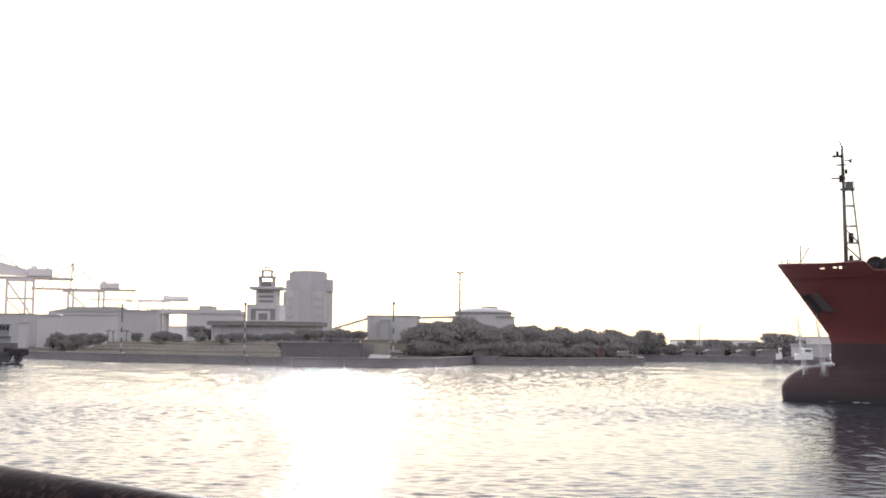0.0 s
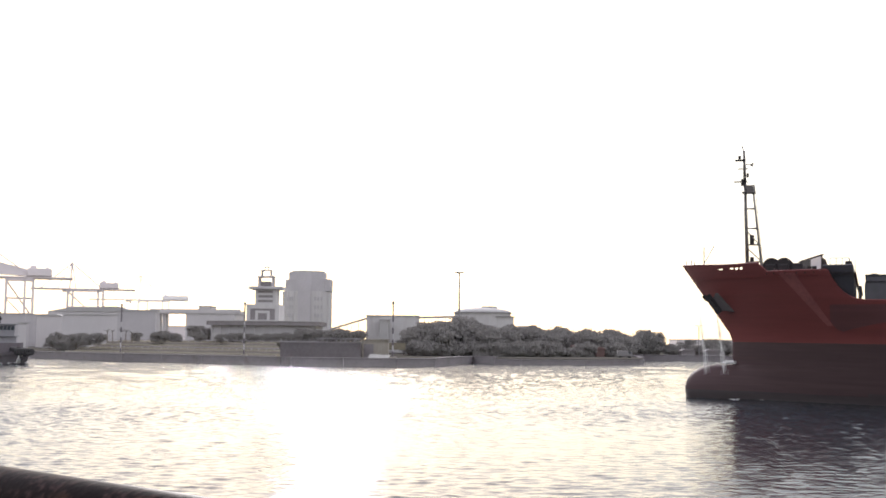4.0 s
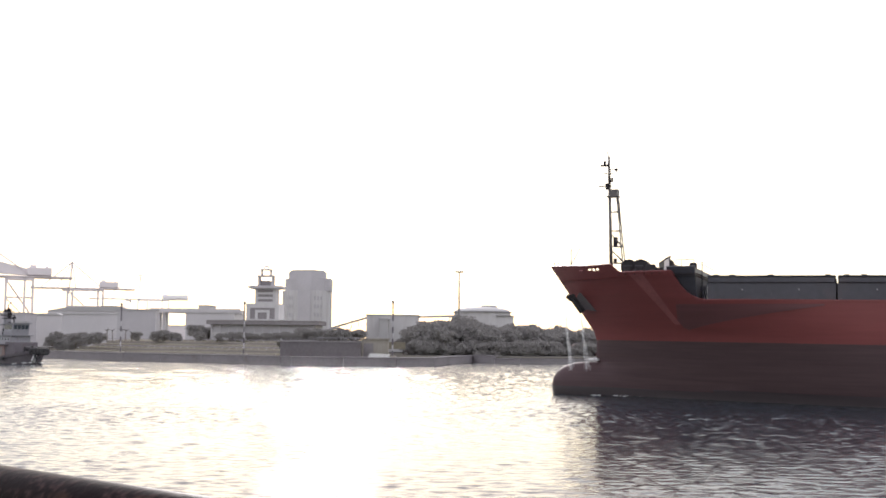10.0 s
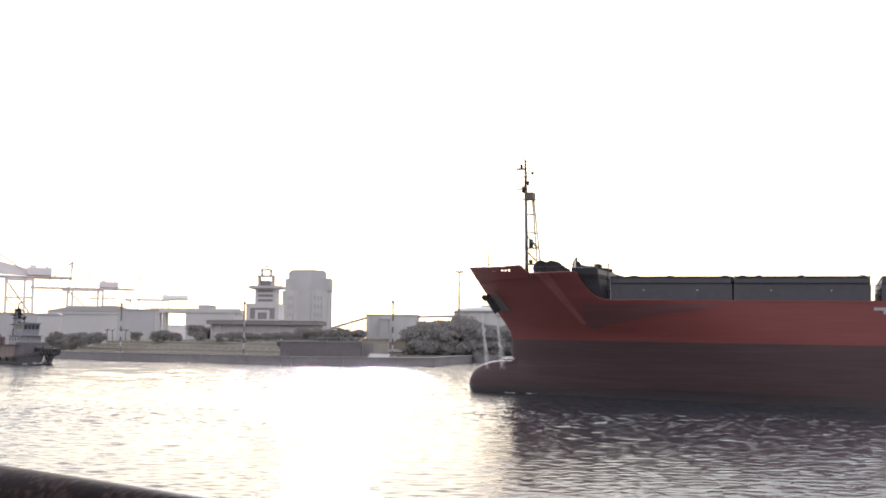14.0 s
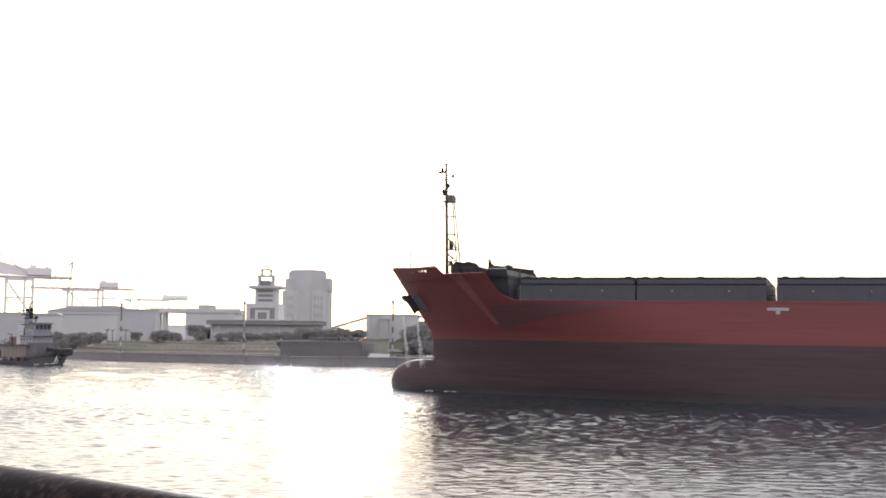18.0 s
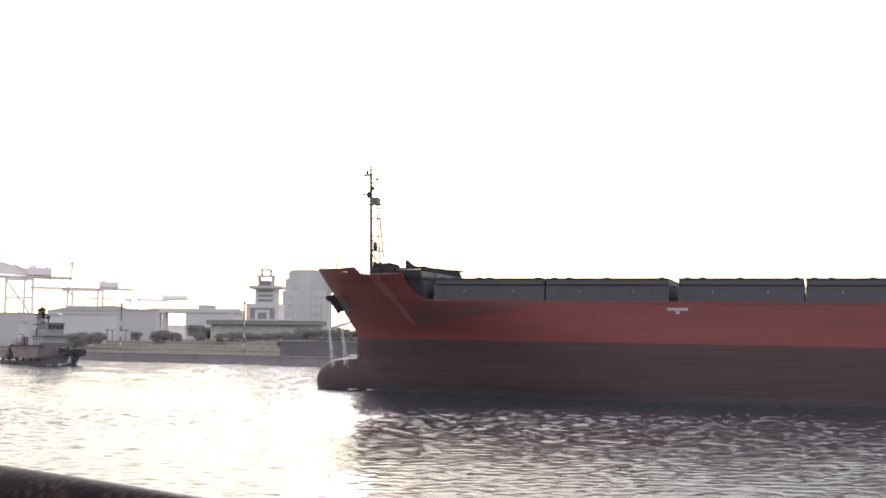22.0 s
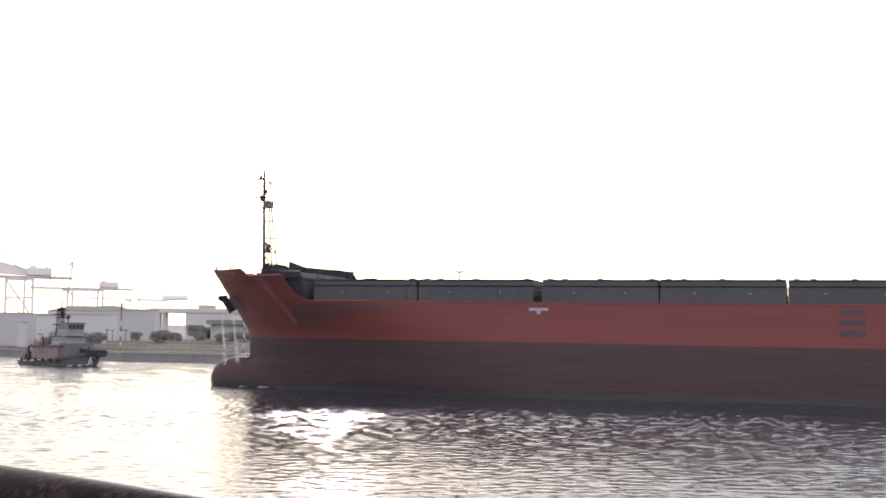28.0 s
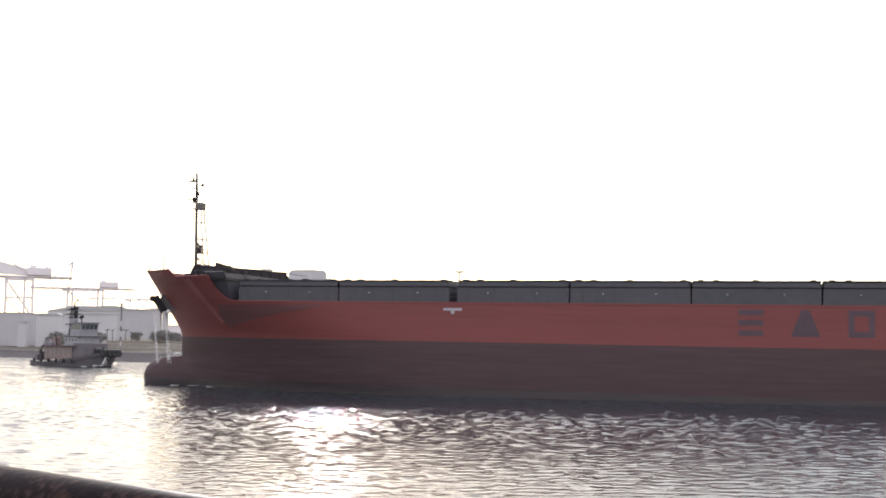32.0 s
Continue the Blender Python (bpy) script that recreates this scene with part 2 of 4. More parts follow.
# ---- land ----
SHORE = [(-4000, 1500), (-600, 760), (-260, 450), (-126, 352), (-88, 313), (-51, 292), (-37, 279), (-11, 275), (-2, 280), (5, 318), (9, 333),
         (15, 322), (22, 316), (40, 316), (57, 331), (60, 338), (66, 400), (74, 418), (95, 408), (110, 386), (160, 378), (420, 380), (4000, 700)]


def build_land():
    bm = bmesh.new()
    rows = [[(x, y + back, z) for x, y in SHORE] for back, z in ((0.35, -3.0), (0.35, 1.85), (9.0, 2.0))]
    rows.append([(x * 1.05, 4600, 2.3) for x, y in SHORE])
    grid_mesh(bm, rows)
    bmesh.ops.recalc_face_normals(bm, faces=bm.faces[:])
    return tagged(part("ground", bm, "soil"), "flat dark harbour land behind a quay wall", "ground", kind="structure")


ground = build_land()


def quay_walls():
    """Concrete quay wall along the shore: lengths with a coping, butted end to end."""
    wall = tagged(new("quay_wall"), "long stained grey concrete quay wall along the shore", "quay wall", kind="structure")
    rng = random.Random(2)
    for (x0, y0), (x1, y1) in zip(SHORE[1:-1], SHORE[2:]):
        p, q = Vector((x0, y0, 0)), Vector((x1, y1, 0))
        n = max(1, int((q - p).length / 11)) if (q - p).length < 200 else 6
        low = 1.25 if 12 < x0 < 60 else 1.95
        for i in range(n):
            a, b = p.lerp(q, i / n), p.lerp(q, (i + 1) / n)
            u = (b - a).normalized()
            m = Matrix.Translation(a) @ u.to_track_quat("X", "Z").to_matrix().to_4x4()
            L = (b - a).length
            top = low + rng.uniform(-0.06, 0.06)
            bm = bx(0.03, L - 0.03, -0.15, 0.5, -3.0, top)
            box(bm, 0.0, L, -0.3, 0.9, top + 0.004, top + 0.3, bevel=0.05)
            bmesh.ops.transform(bm, matrix=m, verts=bm.verts[:])
            part("wall_length", bm, "darkwall", wall)


quay_walls()


# ---- foreground rail ----
def build_rail():
    p, q = Vector((-1.75, 2.41, 6.2005)), Vector((0.85, 0.205, 6.2005))
    r = 0.040
    rail = thing("guard_rail", (p.x, p.y, 5.1), 0, "worn dark brown steel pipe guard rail on a quay deck", "railing")
    off = Vector((p.x, p.y, 5.1))
    part("top_pipe", rd(p - off, q - off, r, n=40), "rail", rail, smooth=True)
    for f in (0.06, 0.94):
        c = p.lerp(q, f) - off
        part("post", rd((c.x, c.y, 0.0), (c.x, c.y, c.z - 0.02), 0.03, n=16), "rail", rail, smooth=True)
    # the rail's bright bare-metal wear is in its paint
    dk = bx(-14, 14, -14, 1.2, -0.6, 0.0)
    bmesh.ops.rotate(dk, cent=(0, 0, 0), matrix=Euler((0, 0, math.atan2(q.y - p.y, q.x - p.x))).to_matrix(), verts=dk.verts[:])
    bmesh.ops.translate(dk, verts=dk.verts[:], vec=((p + q) / 2).to_2d().to_3d() + Vector((0, 0, 5.1)))
    deck = part("quay_deck", dk, "concrete")
    tagged(deck, "plain concrete quay deck under the guard rail", "quay", kind="structure")
    wl = bx(-14, 14, -14, 1.0, -8.0, -0.6)
    bmesh.ops.rotate(wl, cent=(0, 0, 0), matrix=Euler((0, 0, math.atan2(q.y - p.y, q.x - p.x))).to_matrix(), verts=wl.verts[:])
    bmesh.ops.translate(wl, verts=wl.verts[:], vec=((p + q) / 2).to_2d().to_3d() + Vector((0, 0, 5.1)))
    tagged(part("quay_wall", wl, "concrete"), "plain concrete quay wall in the water", "quay", kind="structure")


build_rail()

# ---- cargo ship: x forward from the stem, y to port, z up from the water at the stem ----
DECK, BOOT, FC = 11.2, 6.65, 14.35
HALF = 15.23


def stem(z):
    return max(0.0, (z - 7.2) * 0.695)


def breadth(l, z):
    """Half breadth of the hull at l metres from the stem and height z."""
    h = min(1.0, max(0.0, z / 15.0))
    run = 44 - 20 * h
    s = min(1.0, max(0.0, (stem(z) - l) / run))
    fine = 1.7 + 0.6 * h
    b = HALF * (1 - (1 - s) ** fine) ** (1.0 - 0.1 * h)
    if l < -165:
        b *= 1 - 0.35 * ((-165 - l) / 28) ** 2 * (1.5 - h)
    return max(b, 0.02)


def top_edge(l):
    """Height of the hull's upper edge."""
    if l > -3.9:
        return 15.30 + 0.075 * max(0, l)
    if l > -4.6:
        return 15.30 - (15.30 - FC) * (-3.9 - l) / 0.7
    if l > -11.2:
        return FC
    if l > -15.6:
        u = (-11.2 - l) / 4.4
        return FC - (FC - DECK) * (1 - (1 - u) ** 3.2)
    return DECK


ALONG = [0, 0.15, 0.4, 0.8, 1.3, 2, 2.8, 3.8, 5, 6.3, 7.6, 8.6, 9.2, 9.8, 10.5, 12, 13.5, 15, 16.0, 16.25, 16.5, 16.8, 17.2, 17.7, 18.3, 19.0, 19.8, 20.6, 22, 24, 27, 31, 36,
         42, 48, 60, 75, 90, 105, 120, 140, 160, 170, 180, 187, 193]


def station(e, z):
    """Place along the ship of a rib e metres aft of the stem; raked with the stem near the bow, upright farther aft."""
    w = min(1.0, max(0.0, (14.0 - e) / 8.0))
    return w * stem(z) + (1 - w) * 5.0 - e


def hull_rows(z0, z1, steps):
    """Rows of points of the port side from height z0 to z1 (z1 None: the upper edge)."""
    rows = []
    for j in range(steps + 1):
        row = []
        for e in ALONG:
            zt = z1
            if z1 is None:
                zt = 15.4
                for _ in range(12):
                    zt = 0.5 * zt + 0.5 * top_edge(station(e, zt))
            z = z0 + (zt - z0) * j / steps
            l = station(e, z)
            row.append((l, breadth(l, z), z))
        rows.append(row)
    return rows


def hull_shell(z0, z1, steps):
    bm = bmesh.new()
    port = hull_rows(z0, z1, steps)
    both = [[(x, -y, z) for x, y, z in r[::-1]] + r for r in port]
    grid_mesh(bm, both)
    bmesh.ops.remove_doubles(bm, verts=bm.verts[:], dist=0.045)
    bmesh.ops.recalc_face_normals(bm, faces=bm.faces[:])
    return bm


def side_sheet(l0, l1, z0f, z1f, n, m, proud=0.03):
    """A thin painted field that lies on the port side, between two heights given along its length."""
    bm = bmesh.new()
    rows = []
    for j in range(m + 1):
        row = []
        for i in range(n + 1):
            l = l0 + (l1 - l0) * i / n
            z = z0f(l) + (z1f(l) - z0f(l)) * j / m
            row.append((l, breadth(l, z) + proud, z))
        rows.append(row)
    grid_mesh(bm, rows)
    return bm


def deck_plate(l0, l1, z, drop=0.25, inset=0.12):
    bm = bmesh.new()
    n = 24
    ls = [l0 + (l1 - l0) * i / n for i in range(n + 1)]
    up = [[(l, s * max(0.02, breadth(l, z) - inset), z) for s in (-1, 1)] for l in ls]
    grid_mesh(bm, up)
    grid_mesh(bm, [[(x, y, zz - drop) for x, y, zz in r[::-1]] for r in up])
    bmesh.ops.recalc_face_normals(bm, faces=bm.faces[:])
    return bm


def bulb_mesh(t0, t1):
    """Bulb that stands out under the stem and fairs aft into the hull's sides."""
    bm = bmesh.new()
    rows = []
    for i in range(31):
        l = 5.5 * math.cos(i / 14 * math.pi / 2) if i <= 14 else -15.0 * ((i - 14) / 16) ** 1.2
        k = max(0.001, 1 - max(0, l / 5.5) ** 3) ** 0.5
        w = 2.25 * k ** 0.9 * (1 if l > 0 else max(0.0, 1 + l / 15.0) ** 1.4)
        side = []
        for a in range(13):
            t = t0 + (t1 - t0) * a / 12
            z = 1.0 + (3.0 if t > 0 else 3.6) * k * math.sin(t)
            h = breadth(l, max(0, z)) if l < 0 else 0.02
            side.append((l, (h ** 3 + (w * math.cos(t)) ** 3) ** (1 / 3) + 0.012, z))
        across = [(x, -y, z) for x, y, z in side[::-1]]
        rows.append(side + across if t0 == 0 else across + side)
    grid_mesh(bm, rows)
    bmesh.ops.recalc_face_normals(bm, faces=bm.faces[:])
    return bm


def ring(bm, c, axis, R, r, n=14, m=6):
    q = Vector(axis).to_track_quat("Z", "Y")
    rows = []
    for i in range(n):
        a = 2 * math.pi * i / n
        row = []
        for k in range(m):
            t = 2 * math.pi * k / m
            v = Vector(((R + r * math.cos(t)) * math.cos(a), (R + r * math.cos(t)) * math.sin(a), r * math.sin(t)))
            row.append(Vector(c) + q @ v)
        rows.append(row)
    rows.append(rows[0])
    grid_mesh(bm, rows, close=True)
    bmesh.ops.remove_doubles(bm, verts=bm.verts[:], dist=0.001)
    bmesh.ops.recalc_face_normals(bm, faces=bm.faces[:])
    return bm


def winch(bm_parent, x, y, r, w):
    drum = part("winch", rd((x, y - w / 2, FC + r * 0.9), (x, y + w / 2, FC + r * 0.9), r * 0.42, n=20), "black", bm_parent)
    for s in (-1, 0.1, 1):
        fl = ring(bmesh.new(), (x, y + s * w / 2, FC + r * 0.95), (0, 1, 0), r * 0.93, 0.09, 28, 5)
        rod(fl, (x, y + s * w / 2 - 0.03, FC + r * 0.95), (x, y + s * w / 2 + 0.03, FC + r * 0.95), r * 0.9, n=28)
        for k in range(3):
            q = math.pi * k / 3 + 0.4
            rod(fl, (x - r * 0.9 * math.cos(q), y + s * w / 2, FC + r * (0.95 - 0.9 * math.sin(q))), (x + r * 0.9 * math.cos(q), y + s * w / 2, FC + r * (0.95 + 0.9 * math.sin(q))), 0.06, n=5)
        part("flange", fl, "black", drum)
    part("bed", bx(x - r, x + r, y - w / 2 - 0.2, y + w / 2 + 0.2, FC, FC + 0.35), "black", drum)
    part("gearbox", bx(x - 0.5, x + 0.6, y + w / 2 + 0.1, y + w / 2 + 0.8, FC + 0.1, FC + 1.1, bevel=0.1), "black", drum)


def build_ship():
    ship = thing("cargo_ship", (0, 0, 0), 0, "large red bulk cargo ship in ballast with dark boot topping", "ship")
    hull = part("hull", hull_shell(BOOT, None, 9), "red", ship, "weathered red hull sides", smooth=True)
    sol = hull.modifiers.new("plate", "SOLIDIFY")
    sol.thickness, sol.offset = 0.10, -1
    part("boot_topping", hull_shell(1.35, BOOT, 6), "boot", ship, "dark brown-grey boot topping", smooth=True)
    part("waterline_band", hull_shell(-3.0, 1.35, 3), "slime", ship, "wet dark band at the waterline", smooth=True)
    part("bulbous_bow", bulb_mesh(0, math.pi / 2), "boot", ship, "dark bulbous bow standing out of the water", smooth=True)
    part("bulb_underside", bulb_mesh(-math.pi / 2, 0), "slime", ship, "wet lower half of the bulb", smooth=True)
    part("transom", bx(-193.2, -192.9, -9, 9, -2, 11), "red", ship)
    part("forecastle_deck", deck_plate(4.2, -14.0, FC - 0.35), "deck", ship)
    part("main_deck", deck_plate(-13.6, -192.8, DECK - 0.9), "deck", ship)
    # darker red sheet on the port side, tapering aft
    part("repainted_field", side_sheet(-11.3, -27.0, lambda l: 7.75 + 2.85 * max(0, (-12.3 - l) / 14.7) ** 0.75 + 1.2 * max(0, (l + 12.3)), lambda l: 10.75, 24, 4), "redband", ship,
         "darker red patch aft of the flare")
    # pale strip paints in the light reflected down the flare
    b = bmesh.new()
    rows = []
    for i in range(13):
        z = 14.1 - 5.6 * i / 12
        lc, w = -6.9 - 4.4 * i / 12, 0.85 - 0.045 * i
        rows.append([(lc + s * w, breadth(lc + s * w, z) + 0.03, z) for s in (-1, 1)])
    grid_mesh(b, rows)
    part("scuff_streak", b, "gleam", ship, "pale streak of painted reflection down the flare")
    part("rubbing_strake", side_sheet(-15.5, -190, lambda l: DECK - 0.22, lambda l: DECK - 0.02, 30, 1, 0.06), "red", ship)
    # forecastle: aft bulkhead, breakwater, side houses
    wall = [(-7.0, DECK - 0.3), (breadth(-13.6, DECK) - 0.42, DECK - 0.3), (breadth(-13.6, FC) - 0.38, FC + 0.3), (-7.0, FC + 0.3)]
    part("forecastle_bulkhead", prism(bmesh.new(), wall, "x", -13.75, -13.6), "hatch", ship, "blue-grey aft bulkhead of the forecastle")
    part("forecastle_bulkhead", bx(-13.75, -13.6, -12.1, -7.01, DECK - 0.9, FC + 0.3), "bulkhead", ship, "dull white part of the aft bulkhead")
    # sunlight on this forward face is put in as a whitish colour
    part("coaming_front", bx(-14.88, -14.78, -12.3, 12.3, DECK - 0.9, 12.95), "bulkhead", ship, "front of the first hatch, paled for the sun on it")
    for s in (1, -1):
        wing = [(-7.6, 0.0), (-10.5, s * 10.75), (-10.62, s * 10.72), (-7.74, 0.0)]
        part("breakwater", prism(bmesh.new(), wing, "z", FC - 0.36, 16.05), "plate", ship, "upright plate of the V-shaped breakwater")
        # paler grey sheet over the outer part of the front
        field = [(-9.17, s * 5.9), (-10.42, s * 10.55), (-10.45, s * 10.54), (-9.2, s * 5.89)]
        part("painted_field", prism(bmesh.new(), field, "z", FC - 0.2, 15.95), "mark", ship, "pale grey front of the breakwater")
        for f in (0.12, 0.3, 0.48, 0.66, 0.84, 0.98):
            x, y = -7.74 - 2.88 * f, s * 10.72 * f
            part("stiffener", prism(bmesh.new(), [(x, FC - 0.36), (x, 15.8), (x - 0.35, 15.6), (x - 0.9, FC - 0.36)], "y", y - 0.05, y + 0.05), "plate", ship)
        part("breakwater_cap", prism(bmesh.new(), [(-7.55, 0.0), (-10.45, s * 10.85), (-10.75, s * 10.8), (-7.85, 0.0)], "z", 16.055, 16.15), "plate", ship)
    for s in (1, -1):
        sh = side_sheet(-10.6, -13.72, lambda l: DECK - 0.1, lambda l: FC + 0.42, 6, 3, -0.3)
        if s < 0:
            bmesh.ops.scale(sh, vec=(1, -1, 1), verts=sh.verts[:])
        ho = part("house_side", sh, "hatch", ship, "blue-grey side of the forecastle house")
        ho.modifiers.new("plate", "SOLIDIFY").thickness = 0.12
        part("vent_box", bx(-13.6, -12.9, s * 11.0, s * 12.3, FC + 0.42, FC + 0.95, bevel=0.08), "black", ship)
    # mast
    part("mast_pole", rd((-1.8, 0, FC - 0.36), (-1.5, 0, 25.6), 0.24, 0.18, 14), "mast", ship, smooth=True)
    part("topmast", rd((-1.5, 0, 25.6), (-1.4, 0, 29.4), 0.19, 0.15, 10), "mast", ship, smooth=True)
    for s in (-1, 1):
        part("mast_leg", rd((-3.55, s * 0.9, FC - 0.36), (-2.45, s * 0.35, 24.6), 0.09, n=8), "mast", ship)
    part("mast_platform", bx(-2.7, -1.2, -0.75, 0.75, 24.3, 24.42), "mast", ship)
    part("mast_platform_guard", bx(-2.6, -1.75, -0.7, 0.7, 24.42, 25.2), "mast", ship)
    for z, l in ((22.45, -2.66), (20.1, -2.9), (18.15, -3.1), (16.1, -3.33)):
        for s in (-1, 1):
            part("mast_rung", rd((-1.7, 0, z), (l, s * (0.9 - (z - 14) * 0.052), z), 0.07, n=6), "mast", ship)
    for s in (-1, 1):
        part("mast_brace", rd((-1.7, 0, 19.8), (-3.1, s * 0.68, 18.2), 0.07, n=6), "mast", ship)
        part("mast_brace", rd((-1.7, 0, 17.8), (-3.33, s * 0.78, 16.2), 0.07, n=6), "mast", ship)
    part("mast_bell", rd((-2.3, 0.1, 18.2), (-2.3, 0.1, 19.3), 0.28, n=12), "black", ship)
    part("mast_light", rd((-2.3, 0.1, 16.0), (-2.3, 0.1, 16.7), 0.24, n=10), "black", ship)
    part("mast_ladder", rd((-3.75, 0.5, FC - 0.3), (-2.65, 0.5, 25.6), 0.03, n=6), "mast", ship)
    part("yard", rd((-1.7, -1.0, 25.75), (-1.7, 1.0, 25.75), 0.05, n=6), "mast", ship)
    part("lamp_bracket", bx(-1.9, -0.7, -0.08, 0.08, 27.2, 27.32), "mast", ship)
    part("side_lamp", rd((-0.9, 0, 28.38), (-0.9, 0, 28.85), 0.16, n=10), "black", ship)
    part("upper_lamp_box", rd((-1.85, 0.15, 26.2), (-1.85, 0.15, 26.7), 0.15, n=10), "black", ship)
    part("yard_lamp", bx(-1.2, -0.2, -0.15, 0.15, 25.65, 25.78), "mast", ship)
    part("fore_lamp", rd((-1.25, 0.3, 25.2), (-1.25, 0.3, 26.0), 0.2, n=10), "black", ship)
    part("upper_lamp", bx(-1.5, -0.35, -0.25, 0.25, 28.2, 28.38), "black", ship)
    part("horn", rd((-1.4, 0, 27.8), (-2.2, 0, 27.75), 0.05, n=8), "black", ship)
    part("horn_mouth", rd((-2.15, 0, 27.75), (-2.45, 0, 27.68), 0.10, 0.27, n=14), "black", ship)
    part("aerial", rd((-1.75, 0, 28.2), (-1.75, 0, 30.5), 0.035, n=6), "mast", ship)
    part("lightning_spike", rd((-1.4, 0, 29.3), (-1.15, 0, 30.1), 0.06, n=6), "mast", ship)
    # bow fittings
    part("jack_staff", rd((3.3, 0, 14.2), (3.3, 0, 17.9), 0.07, n=6), "black", ship)
    part("staff_stay", rd((3.3, 0, 15.9), (2.1, 0, 18.1), 0.05, n=6), "black", ship)
    for l, y in ((5.35, 0.25), (4.6, 1.4), (4.6, -1.4)):
        part("bow_post", rd((l, y, 15.1), (l, y, 16.25), 0.06, n=6), "mast", ship)
    # mooring openings cut through the bulwark
    cut = bmesh.new()
    for l, w, z0, z1 in ((0.85, 0.55, 14.78, 14.88), (-0.6, 0.42, 14.76, 14.92), (-1.25, 0.3, 14.68, 14.92), (-1.8, 0.3, 14.68, 14.92)):
        for s in (1, -1):
            y = breadth(l, 14.8)
            box(cut, l - w, l, s * y - 1.0, s * y + 1.0, z0, z1)
    cme = bpy.data.meshes.new("cut")
    cut.to_mesh(cme)
    cut.free()
    tool = new("cut", cme)
    boo = hull.modifiers.new("openings", "BOOLEAN")
    boo.object, boo.solver = tool, "EXACT"
    bpy.context.view_layer.update()
    done = bpy.data.meshes.new_from_object(hull.evaluated_get(bpy.context.evaluated_depsgraph_get()))
    hull.modifiers.clear()
    hull.data = done
    done.set_sharp_from_angle(angle=radians(32))
    bpy.data.objects.remove(tool)
    for s in (1, -1):
        an = part("anchor_bolster", prism(bmesh.new(), [(1.6, 12.3), (-0.6, 12.4), (-1.6, 11.2), (-0.6, 10.1), (0.9, 10.3), (1.9, 11.6)], "y", s * 1.6, s * 3.0), "slime", ship,
                  "dark red-brown anchor bolster")
        part("anchor_shank", prism(bmesh.new(), [(2.6, 12.0), (2.2, 12.2), (0.7, 10.2), (1.1, 10.0)], "y", s * 2.95, s * 3.3), "black", an)
        part("anchor_crown", prism(bmesh.new(), [(3.05, 11.75), (2.75, 12.1), (2.3, 11.7), (2.6, 11.3)], "y", s * 2.5, s * 3.9), "black", an)
        part("anchor_fluke", prism(bmesh.new(), [(2.6, 11.6), (2.3, 11.75), (1.0, 10.1), (1.25, 9.75)], "y", s * 3.35, s * 3.8), "black", an)
    winch(ship, -4.9, 4.0, 0.95, 2.4)
    winch(ship, -6.3, 4.4, 0.95, 2.0)
    winch(ship, -5.2, -4.0, 0.9, 2.4)
    winch(ship, -7.9, 6.2, 0.5, 1.6)
    for l, y in ((-5.8, 9.6), (-6.4, 9.8), (-9.3, 11.6), (-9.8, 11.8)):
        part("bollard", rd((l, y, FC - 0.36), (l, y, FC + 0.45), 0.2, 0.24, 12), "black", ship)
    for l in (-4.8, -5.6, -6.8, -8.0, -8.9, -9.8):
        y = breadth(l, FC) - 0.2
        part("rail_post", rd((l, y, FC - 0.36), (l, y, FC + 0.35), 0.05, n=6), "black", ship)
    for l in (-11.4, -12.0, -12.6, -13.3):
        part("house_rail_post", rd((l, 11.9, FC + 0.4), (l, 11.9, FC + 1.3), 0.035, n=6), "black", ship)
    part("house_rail", rd((-11.4, 11.9, FC + 1.3), (-13.3, 11.9, FC + 1.3), 0.035, n=6), "black", ship)
    part("house_rail", rd((-13.3, 11.9, FC + 1.3), (-13.3, -11.9, FC + 1.3), 0.035, n=6), "black", ship)
    part("house_roof", bx(-13.45, -10.8, -11.6, 11.6, FC + 0.2, FC + 0.36), "hatch", ship)
    # gear in the gap before the first hatch
    for y in (11.2, 6.5, -4.0):
        part("vent_pipe", rd((-14.3, y, DECK - 0.9), (-14.3, y, 12.3), 0.14, n=10), "hatch", ship)
        part("vent_head", rd((-14.3, y, 12.3), (-14.3, y, 12.75), 0.26, 0.2, n=12), "hatch", ship)
    for dy in (8.6, 9.1):
        part("ladder_stile", rd((-13.85, dy, DECK - 0.9), (-13.85, dy, FC + 1.3), 0.035, n=6), "hatch", ship)
    for k in range(11):
        z = DECK - 0.6 + 0.42 * k
        part("ladder_rung", rd((-13.85, 8.6, z), (-13.85, 9.1, z), 0.025, n=6), "hatch", ship)
    # hatches
    ends = [-14.75, -28.15, -42.2, -56.45, -70.05, -83.8, -97.6, -111.4, -125.2, -139.0, -152.8]
    for a, b in zip(ends, ends[1:]):
        f, e = a - (0.95 if abs(a + 42.2) < 0.1 else 0.085), b + 0.085
        body = part("hatch_coaming", bx(f, e, -12.4, 12.4, DECK - 0.9, 13.02), "hatch", ship, "blue-grey hatch coaming")
        cover = part("hatch_cover", bx(f - 0.05, e + 0.05, -12.55, 12.55, 13.06, 13.74, bevel=0.1), "hatch", ship, "blue-grey hatch cover")
        part("cover_lip", bx(f - 0.02, e + 0.02, -12.62, 12.62, 13.74, 13.86), "hatchtop", cover)
        part("seal_strip", bx(f, e, 12.405, 12.42, 13.02, 13.055), "black", body)
        for k in range(5):
            x = f + (e - f) * (k + 0.5) / 5
            part("coaming_stay", bx(x - 0.04, x + 0.04, 12.4, 12.45, DECK - 0.9, 12.95), "hatch", body)
        for x in (f - 0.9, f - 2.6, e + 0.8, (f + e) / 2):
            part("cover_lug", bx(x - 0.3, x + 0.3, 11.6, 12.3, 13.865, 13.98, bevel=0.03), "hatchtop", cover)
